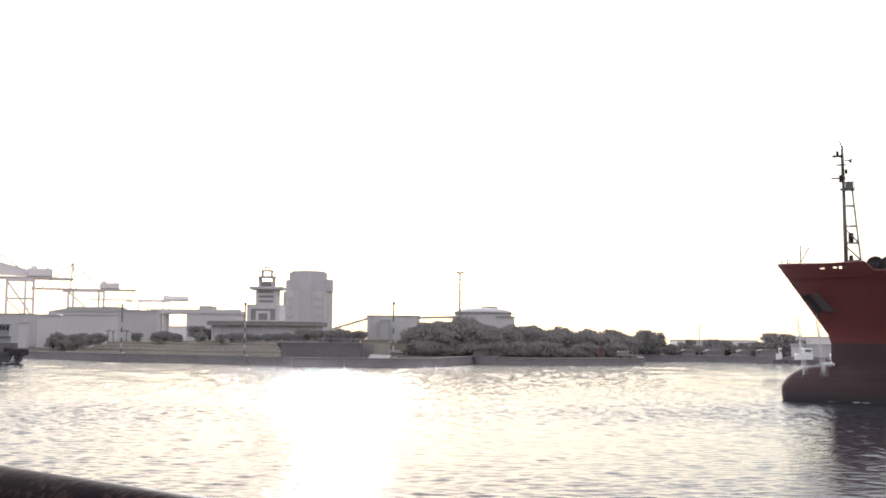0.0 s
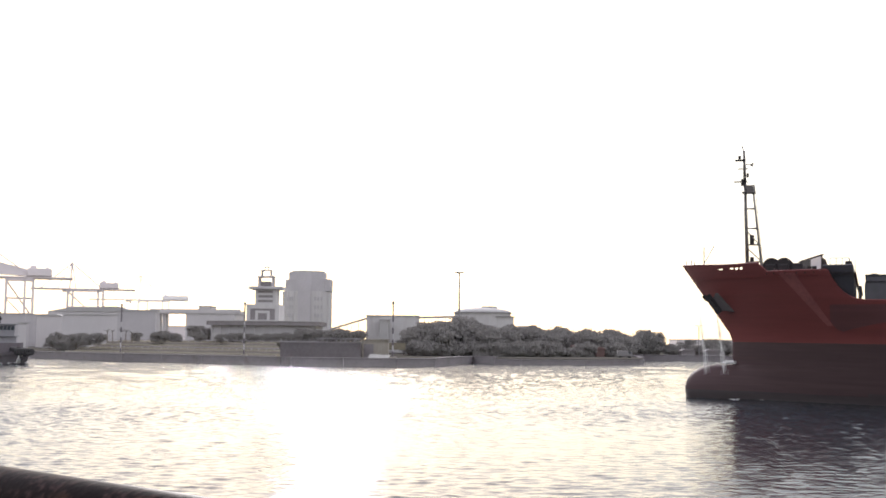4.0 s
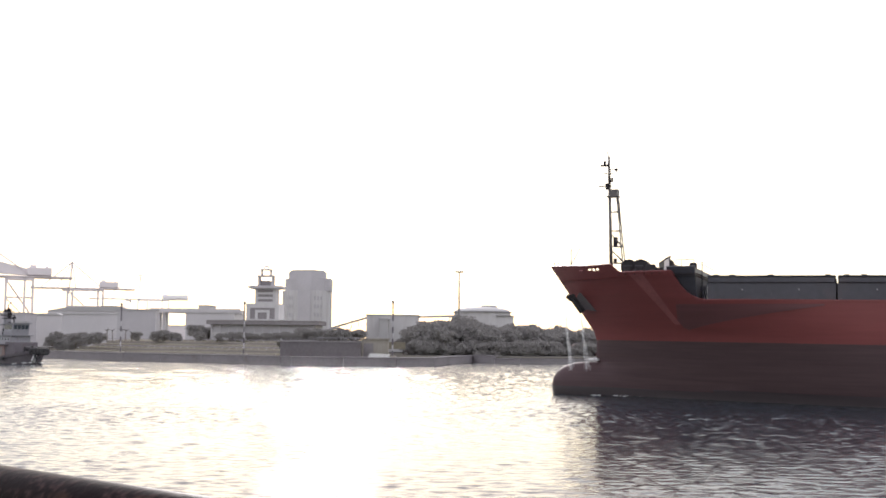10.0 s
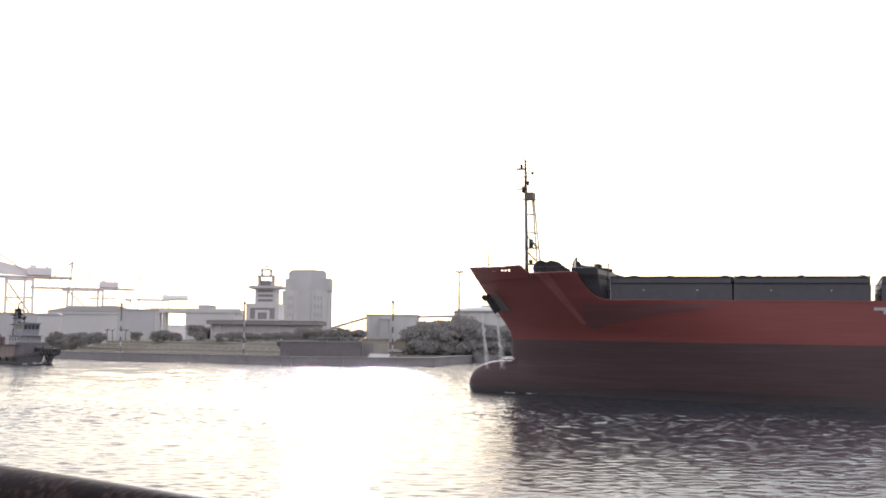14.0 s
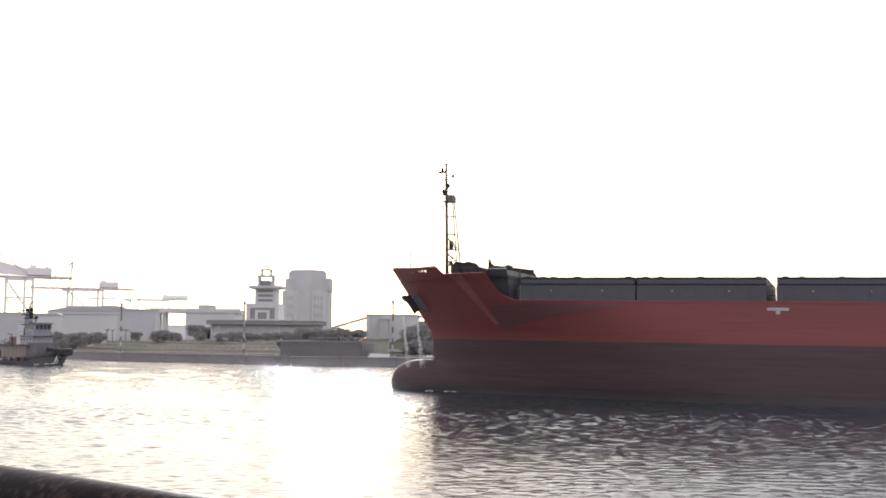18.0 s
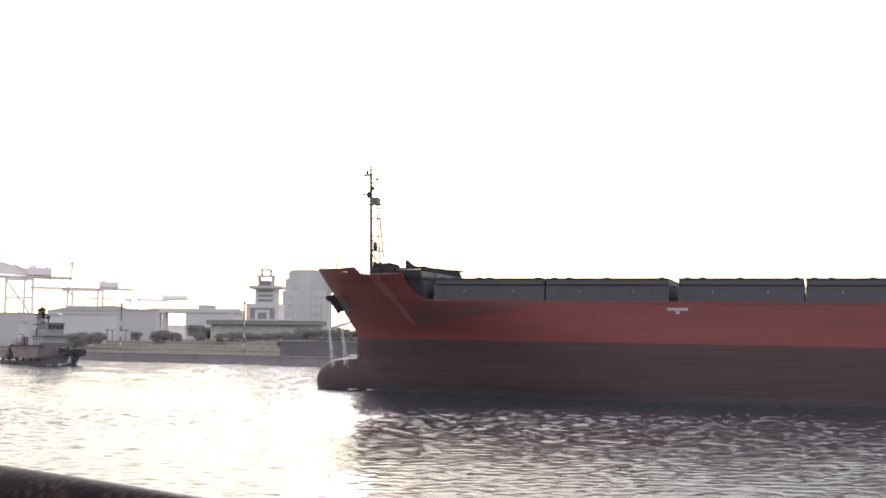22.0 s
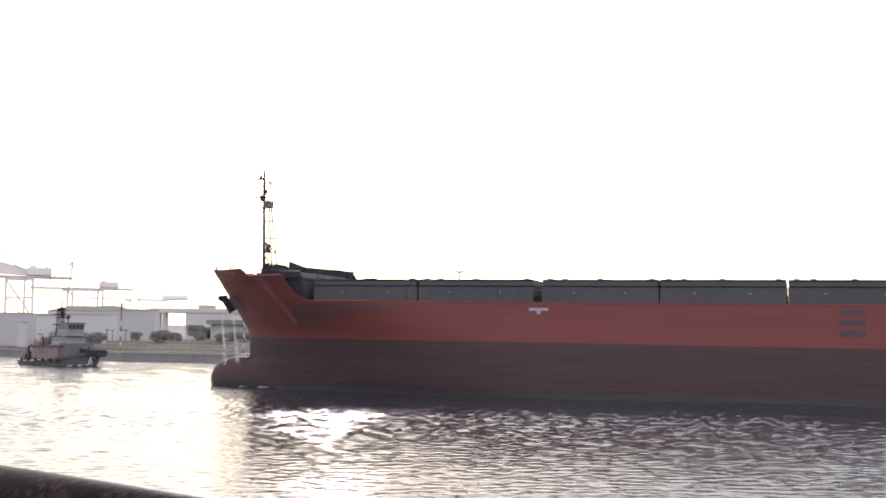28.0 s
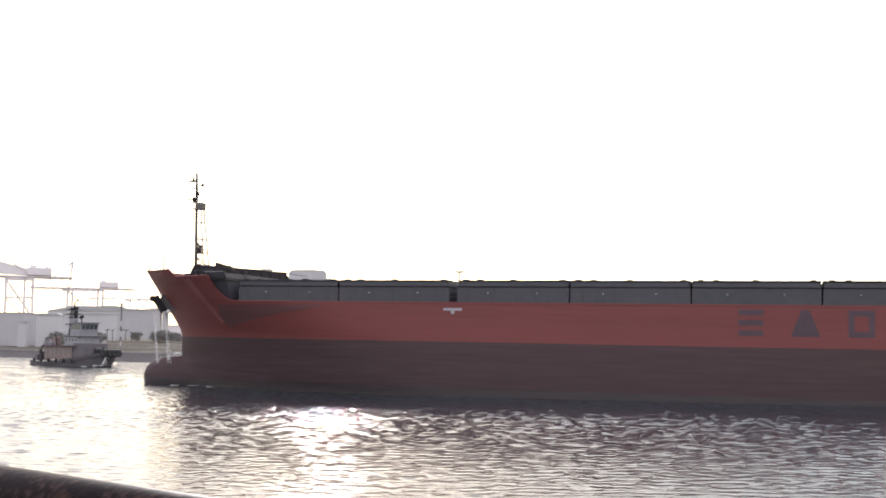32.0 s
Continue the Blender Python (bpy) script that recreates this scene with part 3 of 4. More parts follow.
        for x in (f + (e - f) * 0.28, f + (e - f) * 0.72):
            part("cleat", bx(x - 0.07, x + 0.07, 12.4, 12.55, 12.3, 12.43), "mark", body)
    # stepped end of the second hatch with its ladder
    for z in (11.4, 11.9, 12.4, 12.9):
        part("access_rung", rd((-42.4, 12.45, z), (-43.0, 12.45, z), 0.04, n=6), "black", ship)
    # painted marks on the side
    def flat(name, l0, l1, z0, z1, m, label):
        part(name, bx(l0, l1, HALF - 0.05, HALF + 0.025, z0, z1), m, ship, label)
    flat("push_mark", -44.5, -42.3, 10.22, 10.52, "mark", "pale grey push mark")
    flat("push_mark", -43.62, -43.2, 9.85, 10.215, "mark", "pale grey push mark")
    for z0, z1 in ((7.85, 8.45), (8.95, 9.55), (10.05, 10.65)):
        flat("side_mark", -77.75, -75.2, z0, z1, "letter", "dark painted bar of the side marking")
    b = prism(bmesh.new(), [(-83.5, 7.85), (-80.5, 7.85), (-81.6, 10.65), (-82.4, 10.65)], "y", HALF - 0.05, HALF + 0.025)
    part("side_mark", b, "letter", ship, "dark painted wedge of the side marking")
    for l0, l1, z0, z1 in ((-88.85, -86.25, 7.85, 8.45), (-88.85, -86.25, 10.05, 10.65), (-86.85, -86.25, 8.455, 10.045), (-88.85, -88.25, 8.455, 10.045)):
        flat("side_mark", l0, l1, z0, z1, "letter", "dark painted bar of the side marking")
    rng = random.Random(3)
    for l0, y0, z0, z1 in ((1.5, 2.2, 10.0, 3.6), (3.6, 1.5, 10.2, 3.0)):
        b = bmesh.new()
        for k in range(170):
            f = rng.random() ** 0.8
            z = z0 + (z1 - z0) * f
            c = Vector((l0 - 0.9 * f + rng.gauss(0, 0.05 + 0.16 * f), y0 + rng.gauss(0, 0.12), z))
            r = rng.uniform(0.005, 0.012)
            rod(b, c, c + Vector((0, 0, -rng.uniform(0.4, 1.2))), r, r * 0.5, 4)
        part("anchor_wash", b, "foam", ship, "thin white streams of anchor wash water")["kind"] = "stuff"
    b = bmesh.new()
    for k in range(60):
        bmesh.ops.create_icosphere(b, subdivisions=1, radius=rng.uniform(0.05, 0.13), matrix=Matrix.Translation((0.15 + rng.gauss(0, 0.3), 0.5 + rng.gauss(0, 0.3), 4.15 + abs(rng.gauss(0, 0.12)))))
    part("bow_splash", b, "foam", ship, "small white splash on the bulb")["kind"] = "stuff"
    b = bmesh.new()
    for k in range(40):
        l = rng.choice((rng.uniform(-1.2, -4.2), rng.uniform(-1.2, -4.2), rng.uniform(5.2, -12)))
        y = max(breadth(l, 0.2), 2.3 * max(0, 1 - max(0, l / 5.5) ** 3) ** 0.5 if l > -1 else 0) + abs(rng.gauss(0.1, 0.25))
        s = rng.uniform(0.05, 0.16)
        m = Matrix.Translation((l, y, 0.02)) @ Matrix.Diagonal((s * 2.2, s, 0.05, 1))
        bmesh.ops.create_icosphere(b, subdivisions=1, radius=1, matrix=m)
    part("bow_foam", b, "foam", ship, "thin broken foam along the waterline")["kind"] = "stuff"
    return ship


ship = build_ship()

# ---- tug: x forward from the bow at the waterline, y to port ----
def tug_hull(z0, z1, grow, steps=4):
    rows = []
    for j in range(steps + 1):
        f = j / steps
        z = z0 + (z1 - z0) * f
        row = []
        for i in range(19):
            s = i / 18
            l = 2.5 * f * grow + (-29.0 - 2.5 * f * grow) * s ** 1.15
            b = 4.6 * (1 - (1 - min(1, s / 0.42)) ** 2.0) ** 0.75 * (1 if s < 0.75 else 1 - 0.5 * ((s - 0.75) / 0.25) ** 2)
            b *= 0.86 + 0.14 * f
            sheer = f * (1.5 * max(0, 1 - s / 0.65) ** 1.5 - 1.05 * min(1, s / 0.7))
            row.append((l, max(b, 0.03), z + sheer))
        rows.append(row)
    bm = bmesh.new()
    grid_mesh(bm, [[(x, -y, z) for x, y, z in r[::-1]] + r for r in rows])
    bmesh.ops.remove_doubles(bm, verts=bm.verts[:], dist=0.05)
    top = rows[-1]
    grid_mesh(bm, [[(x, -y, z - 0.7) for x, y, z in top], [(x, y, z - 0.7) for x, y, z in top]])
    bmesh.ops.recalc_face_normals(bm, faces=bm.faces[:])
    return bm


def build_tug():
    tug = thing("tug_boat", (0, 0, 0), 0, "harbour tug with black hull, rust-red deckhouse and white wheelhouse", "tug boat")
    part("hull", tug_hull(-1.0, 2.0, 1.0), "tughull", tug, "black tug hull", smooth=False)
    b = bmesh.new()
    for i in range(7):
        y = -1.8 + 0.6 * i
        ring(b, (3.0 - 0.2 * abs(i - 3) ** 1.5, y, 3.0), (1, 0.15 * (i - 3), 0.2), 0.6, 0.28)
    part("bow_fender", b, "rubber", tug, "black tyre fenders on the bow")
    for i in range(6):
        part("side_fender", ring(bmesh.new(), (-6.5 - 3.2 * i, 4.72, 1.25), (0, 1, 0), 0.34, 0.16), "rubber", tug)
    part("hanging_tyre", ring(bmesh.new(), (2.7, 1.0, 1.9), (1, 0.2, 0.3), 0.5, 0.22), "rubber", tug)
    part("tyre_chain", rd((2.7, 1.0, 3.2), (2.7, 1.0, 2.2), 0.06, n=6), "black", tug)
    part("stern_fender", ring(bmesh.new(), (-28.9, 0, 1.7), (1, 0, 0), 0.6, 0.28), "rubber", tug)
    house = part("deckhouse", bx(-21.0, -9.0, -3.2, 3.2, 1.4, 4.4, bevel=0.12), "tugred", tug, "rust-red lower deckhouse")
    for i in range(6):
        part("door", bx(-20.2 + 1.9 * i, -19.6 + 1.9 * i, 3.2, 3.26, 2.1, 3.9), "grey", house)
    part("boat_deck", bx(-21.4, -7.0, -3.6, 3.6, 4.405, 4.53), "tughull", tug)
    part("fore_house", bx(-8.99, -4.6, -3.0, 3.0, 1.6, 5.1, bevel=0.1), "tughull", tug)
    part("anchor_windlass", rd((-2.6, -1.3, 3.4), (-2.6, 1.3, 3.4), 0.65, n=14), "black", tug)
    part("windlass_bed", bx(-3.3, -1.9, -1.5, 1.5, 2.0, 3.0, bevel=0.08), "black", tug)
    part("bow_bitt", rd((-0.4, 0.6, 2.4), (-0.4, 0.6, 4.2), 0.22, n=10), "black", tug)
    part("bow_stripe", prism(bmesh.new(), [(2.75, 2.6), (2.1, 2.7), (0.7, 0.7), (1.1, 0.6)], "y", 0.75, 1.45), "white", tug, "white slanted bar on the bow")
    up = part("upper_house", bx(-13.2, -7.4, -2.6, 2.6, 4.535, 6.6, bevel=0.1), "tugwhite", tug, "dull white upper deckhouse")
    for i in range(4):
        part("porthole", rd((-12.5 + 1.4 * i, 2.58, 5.8), (-12.5 + 1.4 * i, 2.64, 5.8), 0.27, n=12), "glass", up)
    part("bridge_deck", bx(-13.6, -6.7, -2.9, 2.9, 6.605, 6.73), "tugwhite", tug)
    wh = bmesh.new()
    prism(wh, [(-11.6, 6.735), (-7.7, 6.735), (-7.2, 9.5), (-11.4, 9.5)], "y", -2.1, 2.1)
    wheel = part("wheelhouse", wh, "tugwhite", tug, "dull white wheelhouse with wide windows")
    for i in range(4):
        part("window", bx(-11.2 + 0.9 * i, -10.45 + 0.9 * i, 2.1, 2.14, 8.15, 9.15), "glass", wheel)
    for i in range(4):
        y = -1.85 + 0.96 * i
        part("window", prism(bmesh.new(), [(-7.44, 8.15), (-7.39, 8.15), (-7.21, 9.15), (-7.26, 9.15)], "y", y, y + 0.78), "glass", wheel)
    part("wheelhouse_roof", bx(-11.9, -6.7, -2.4, 2.4, 9.505, 9.68), "tugwhite", wheel)
    part("searchlight", rd((-9.2, 0.9, 9.6), (-9.2, 0.9, 10.6), 0.14, n=8), "black", tug)
    part("searchlight_head", rd((-9.6, 0.9, 10.75), (-8.9, 0.9, 11.0), 0.36, n=12), "black", tug)
    part("radar", bx(-11.6, -10.1, -0.1, 0.1, 10.6, 10.8), "tugwhite", tug)
    part("radar_post", rd((-10.8, 0, 9.65), (-10.8, 0, 10.62), 0.1, n=8), "tugwhite", tug)
    part("mast", prism(bmesh.new(), [(-15.6, 4.53), (-13.3, 4.53), (-13.4, 11.2), (-13.6, 12.6), (-14.5, 12.6), (-14.9, 11.2)], "y", -0.6, 0.6), "tugwhite", tug, "grey-white tapered signal mast")
    part("mast_top", rd((-14.1, 0, 12.6), (-13.9, 0, 14.2), 0.2, 0.14, n=8), "black", tug)
    part("mast_head", rd((-13.95, 0, 14.1), (-12.5, 0, 14.75), 0.13, n=8), "black", tug)
    for z, w in ((9.2, 1.5), (10.7, 0.9), (11.5, 1.4), (12.45, 1.5)):
        part("yard", bx(-15.1, -13.3, -w, w, z, z + 0.16), "black", tug)
        part("lamp", bx(-13.7, -12.9, -0.35, 0.35, z + 0.165, z + 0.75), "black", tug)
        part("lamp", bx(-15.3, -14.6, -0.3, 0.3, z + 0.165, z + 0.6), "black", tug)
    part("davit", rd((-16.6, 2.6, 4.5), (-16.6, 2.9, 6.9), 0.1, n=8), "black", tug)
    part("davit_arm", rd((-16.6, 2.9, 6.85), (-18.4, 3.0, 7.1), 0.09, n=8), "black", tug)
    part("life_raft", rd((-17.6, 3.0, 5.0), (-19.0, 3.0, 5.0), 0.4, n=14), "tugwhite", tug)
    for i in range(12):
        x = -16.6 - 0.42 * i
        part("aft_rail_post", rd((x, 3.45, 4.5), (x, 3.45, 5.5), 0.035, n=6), "tugwhite", tug)
    part("aft_rail", rd((-16.6, 3.45, 5.5), (-21.3, 3.45, 5.5), 0.035, n=6), "tugwhite", tug)
    part("fire_monitor", rd((-12.9, 1.8, 6.7), (-12.6, 1.8, 8.3), 0.16, n=8), "black", tug)
    part("funnel", bx(-18.2, -16.6, -2.9, -1.6, 4.535, 6.4, bevel=0.15), "tugred", tug)
    part("funnel", bx(-18.2, -16.6, 1.6, 2.9, 4.535, 6.4, bevel=0.15), "tugred", tug)
    part("towing_winch", rd((-22.4, -1.2, 2.9), (-22.4, 1.2, 2.9), 0.9, n=16), "black", tug)
    part("aft_awning", bx(-25.0, -21.1, -2.6, 2.6, 3.7, 3.82), "tugred", tug)
    for x in (-24.7, -21.5):
        for y in (-2.4, 2.4):
            part("awning_post", rd((x, y, 1.3), (x, y, 3.7), 0.06, n=6), "black", tug)
    part("gear_wheel", ring(bmesh.new(), (-23.0, 2.2, 3.3), (0, 1, 0), 1.2, 0.22, 18, 6), "black", tug)
    part("gear_wheel", ring(bmesh.new(), (-19.6, 2.7, 4.9), (0, 1, 0), 0.9, 0.16, 18, 6), "tugred", tug)
    part("deck_crate", bx(-27.6, -26.7, -1.6, 1.8, 1.0, 2.3, bevel=0.06), "tughull", tug)
    part("tow_bitt", bx(-26.3, -25.8, -1.0, 1.0, 1.5, 3.0, bevel=0.08), "black", tug)
    for i in range(10):
        x = -7.0 - 0.68 * i
        part("rail_post", rd((x, 2.85, 6.7), (x, 2.85, 7.6), 0.035, n=6), "tugwhite", tug)
    part("hand_rail", rd((-7.0, 2.85, 7.6), (-13.2, 2.85, 7.6), 0.035, n=6), "tugwhite", tug)
    rng = random.Random(6)
    b = bmesh.new()
    for k in range(34):
        f = rng.random() ** 1.8
        l = 1.2 - 4.5 * f
        y = rng.choice((-1, 1)) * (0.2 + 3.4 * f + abs(rng.gauss(0, 0.25)))
        s = rng.uniform(0.08, 0.24)
        bmesh.ops.create_icosphere(b, subdivisions=1, radius=1, matrix=Matrix.Translation((l, y, 0.1 + 0.35 * (1 - f))) @ Matrix.Diagonal((s * 1.5, s, s * 0.55, 1)))
    part("bow_wave", b, "foam", tug, "small white bow wave")["kind"] = "stuff"
    for c in tug.children_recursive:  # the gear stands on the starboard side
        c.data.transform(Matrix.Diagonal((1, -1, 1, 1)))
        c.data.flip_normals()
    return tug


tug = build_tug()

# ---- far shore ----
def block(name, x0, x1, y, depth, z0, z1, wall, label, category, floors=0, cols=0, pitched=False, group=""):
    """A plain harbour building seen from the water: walls, roof, and rows of windows on its front."""
    ob = thing(name, ((x0 + x1) / 2, y, z0), 0, label, category, group)
    w, h = (x1 - x0) / 2, z1 - z0
    part("wall_shell", bx(-w, w, 0, depth, 0, h), wall, ob)
    if pitched:
        rf = prism(bmesh.new(), [(-w - 0.4, h + 0.005), (w + 0.4, h + 0.005), (w * 0.55, h + pitched), (-w * 0.55, h + pitched)], "y", -0.4, depth + 0.4)
        part("roof", rf, wall if z1 - z0 < 4 else "roof", ob)
    else:
        part("roof", bx(-w - 0.25, w + 0.25, -0.25, depth + 0.25, h + 0.005, h + 0.5), "roof", ob)
    if floors and cols:
        for f in range(floors):
            for c in range(cols):
                cx = -w + 2 * w * (c + 0.5) / cols
                cz = h * (f + 0.55) / floors
                ww, hh = 2 * w / cols * 0.28, h / floors * 0.24
                win = part("window", bx(cx - ww, cx + ww, -0.06, -0.004, cz - hh, cz + hh), "glass", ob)
                part("sill", bx(cx - ww - 0.1, cx + ww + 0.1, -0.2, -0.01, cz - hh - 0.15, cz - hh - 0.01), wall, win)
    return ob


def terraces():
    """Stepped lawn between the shore and the buildings."""
    ob = thing("terraced_bank", (-77, 316, 2.0), -38, "terraced dry lawn bank with pale concrete kerbs", "embankment")
    for i in range(4):
        y0, z0 = 5.0 * i + 3.0, 1.0 * i
        last = 32 if i == 3 else 0
        part("lawn_step", prism(bmesh.new(), [(y0, z0 - 1.2), (y0, z0 + 0.1), (y0 + 4.9, z0 + 0.85), (y0 + 5 + last, z0 + 0.85), (y0 + 5 + last, z0 - 1.2)], "x", -52, 41), "grass", ob)
        part("kerb", bx(-52, 41, y0 - 0.3, y0 - 0.01, z0 - 1.2, z0 + 0.1), "darkwall", ob)
        part("path_edge", bx(-52, 41, y0 - 0.32, y0 - 0.02, z0 + 0.104, z0 + 0.52), "concrete", ob)
    for i in (1, 3):
        y0, z0 = 5.0 * i + 3.0, 1.0 * i
        for k in range(32):
            x = -51 + 2.95 * k
            part("rail_post", bx(x - 0.06, x + 0.06, y0 + 0.3, y0 + 0.42, z0 + 0.1, z0 + 1.0), "mark", ob)
        part("hand_rail", bx(-52, 41, y0 + 0.3, y0 + 0.42, z0 + 1.004, z0 + 1.12), "mark", ob)
    return ob


terraces()


def striped_pole(x, y, z0, z1, r):
    ob = thing("striped_pole", (x, y, z0), 0, "slim black and white banded navigation pole on the shore", "pole", "navigation poles")
    n = 9
    h = (z1 - z0) / n
    for i in range(n):
        part("band", rd((0, 0, h * i), (0, 0, h * (i + 1) - 0.004), r, n=12), "tughull" if i % 2 == 0 or i > 6 else "tile", ob)
    part("top_mark", bx(-r * 1.6, r * 1.6, -r * 1.6, r * 1.6, z1 - z0, z1 - z0 + 0.7, bevel=0.08), "grey", ob)
    part("footing", bx(-0.9, 0.9, -0.9, 0.9, -0.6, 0.15, bevel=0.05), "concrete", ob)


for x, y, zt in ((-91.3, 322, 15.5), (-52.1, 298, 15.5), (-12.4, 284, 15.6)):
    striped_pole(x, y, 2.3, zt, 0.2)


def control_tower():
    """Stepped white tower with lantern storeys over a long low building."""
    ob = thing("stepped_tower_building", (-53.2, 340, 6.0), 0, "grey-white stepped harbour control tower over a long low building", "building")
    low = part("low_wing", bx(-15.2, 15.8, -5, 14, 0, 4.6), "plaster", ob, "long low wing with wide eaves")
    part("eaves", bx(-16.3, 16.9, -6.5, 15, 4.6, 5.8), "darkwall", low)
    part("roof_edge", bx(-16.5, 17.1, -6.7, 15.2, 5.804, 6.0), "plaster", low)
    part("window_band", bx(-15.0, 15.6, -5.06, -5.004, 2.3, 4.3), "tile", low)
    for i in range(13):
        x = -15.0 + 2.5 * i
        part("column", bx(x - 0.16, x + 0.16, -5.6, -5.1, 0, 4.59), "tile", low)
    body = part("tower_base", bx(-5.1, 4.6, -4, 8, 6.01, 10.9), "plaster", ob)
    # flat dark panel on the wall gives a recess's shade by colour
    part("dark_recess", bx(-3.9, 3.4, -4.08, -4.004, 6.3, 9.6), "darkwall", body)
    part("portal", prism(bmesh.new(), [(-2.4, 6.2), (-1.6, 6.2), (-1.6, 8.2), (1.1, 8.2), (1.1, 6.2), (1.9, 6.2), (1.9, 9.0), (-2.4, 9.0)], "y", -4.25, -4.085), "plaster", body)
    shaft = part("tower_shaft", bx(-2.8, 3.4, -2.5, 5, 10.91, 15.4), "plaster", ob)
    for z in (11.5, 12.9, 14.3):
        part("shadow_window", bx(-1.9, 2.5, -2.57, -2.504, z, z + 0.75), "darkwall", shaft)
    part("roof_slab", bx(-4.7, 5.4, -3.6, 6, 15.41, 16.25, bevel=0.1), "tile", ob)
    for x in (-2.0, 2.1):
        part("lantern_post", bx(x - 0.26, x + 0.26, -1.3, -0.7, 16.26, 19.0), "tile", ob)
        part("lantern_post", bx(x - 0.26, x + 0.26, 1.7, 2.3, 16.26, 19.0), "tile", ob)
    part("equipment", bx(-1.6, 1.5, -0.4, 1.4, 16.26, 17.9, bevel=0.3), "darkwall", ob)
    part("ring_beam", bx(-2.4, 2.5, -1.5, 2.5, 19.005, 19.5), "tile", ob)
    for x in (-1.3, 1.4):
        for y in (-0.5, 1.5):
            part("upper_post", bx(x - 0.18, x + 0.18, y - 0.2, y + 0.2, 19.505, 21.0), "tile", ob)
    part("upper_beam", bx(-1.6, 1.7, -0.8, 1.8, 21.005, 21.4), "tile", ob)
    for x in (-0.55, 0.65):
        part("finial_post", bx(x - 0.13, x + 0.13, 0.35, 0.6, 21.405, 22.1), "tile", ob)
    part("finial_cap", rd((0.05, 0.5, 22.105), (0.05, 0.5, 22.5), 1.0, 0.5, 12), "tile", ob)


control_tower()


def round_tower():
    ob = thing("round_office_tower", (-47.6, 398, 5.0), 0, "rounded pale grey office tower with dark crown and window bays", "building")
    r = 8.5
    n = 20
    shaft = part("shaft", rd((0, 0, 0), (0, 0, 18.3), r, n=n), "plaster", ob)
    part("shoulder", rd((0, 0, 18.31), (0, 0, 22.4), r * 0.93, n=n), "tile", ob)
    part("crown", rd((0, 0, 22.41), (0, 0, 25.0), r * 0.79, n=n), "tile", ob)
    part("crown_cap", rd((0, 0, 25.01), (0, 0, 25.5), r * 0.70, n=n), "roof", ob)
    part("central_bay", bx(-2.2, 2.2, -r - 0.35, -r + 1.5, 0, 20.5), "tile", ob, "blue-grey central bay")
    part("side_wing", bx(r * 0.55, r * 1.0, -4.5, 4.0, 18.4, 22.6), "tile", ob)
    for x in (-5.0, 4.6):
        for z in (6.3, 9.2, 12.1, 15.0):
            for dx in (-0.95, 0.0, 0.95):
                y = -math.sqrt(r * r - (x + dx) ** 2) + 0.15
                part("window", bx(x + dx - 0.4, x + dx + 0.4, y - 0.25, y + 0.1, z, z + 1.3), "tile", shaft)
    for i in range(n):
        a = 2 * math.pi * (i + 0.5) / n
        if math.sin(a) < 0.3:
            x, y = (r + 0.02) * math.cos(a) * 0.988, (r + 0.02) * math.sin(a) * 0.988
            part("pilaster", rd((x, y, 0.1), (x, y, 18.25), 0.28, n=6), "plaster", shaft)


round_tower()

block("storage_shed", -172.0, -161.2, 480, 30, 2.2, 15.6, "sheet", "pale grey storage shed in the haze", "warehouse", pitched=0.8)
block("storage_shed", -176.0, -172.6, 470, 3, 2.2, 12.2, "sheet", "pale low storage shed", "warehouse")
block("storage_shed", -155.0, -131.6, 462, 8, 2.2, 15.6, "sheet", "long pale grey storage shed", "warehouse")
block("long_hall", -196, -150, 562, 40, 2.2, 19.5, "sheet", "long pale hall with a light roof", "warehouse", pitched=2.0)
block("grey_warehouse", -124.0, -109.4, 432, 5, 2.2, 16.8, "tile", "mid-grey square warehouse with a parapet", "warehouse")
block("dark_stack_hall", -213, -191.5, 520, 40, 2.2, 17.0, "tile", "grey block of stacked containers", "warehouse")
block("quay_block", -113.4, -91.9, 500, 25, 2.2, 17.2, "sheet", "pale grey terminal building", "building")
block("terminal_block", -27, -8.6, 402, 22, 2.2, 15.0, "plaster", "pale flat-roofed terminal building", "building")
block("stair_house", -22.0, -19.0, 396, 6, 2.2, 13.5, "roof", "pale narrow stair house", "building")
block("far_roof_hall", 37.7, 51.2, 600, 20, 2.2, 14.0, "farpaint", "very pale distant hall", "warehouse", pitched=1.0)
# added block stands in for the low haze under the elevated road
block("far_store", -198, -176, 800, 10, 2.2, 15.0, "farpaint", "very pale block standing in for low haze", "warehouse")
block("hill_block", -211, -202, 700, 20, 2.2, 25.5, "sheet", "pale hazy distant office block", "building")
block("hill_block", -151, -144, 700, 20, 2.2, 26.5, "sheet", "pale hazy distant office block", "building")


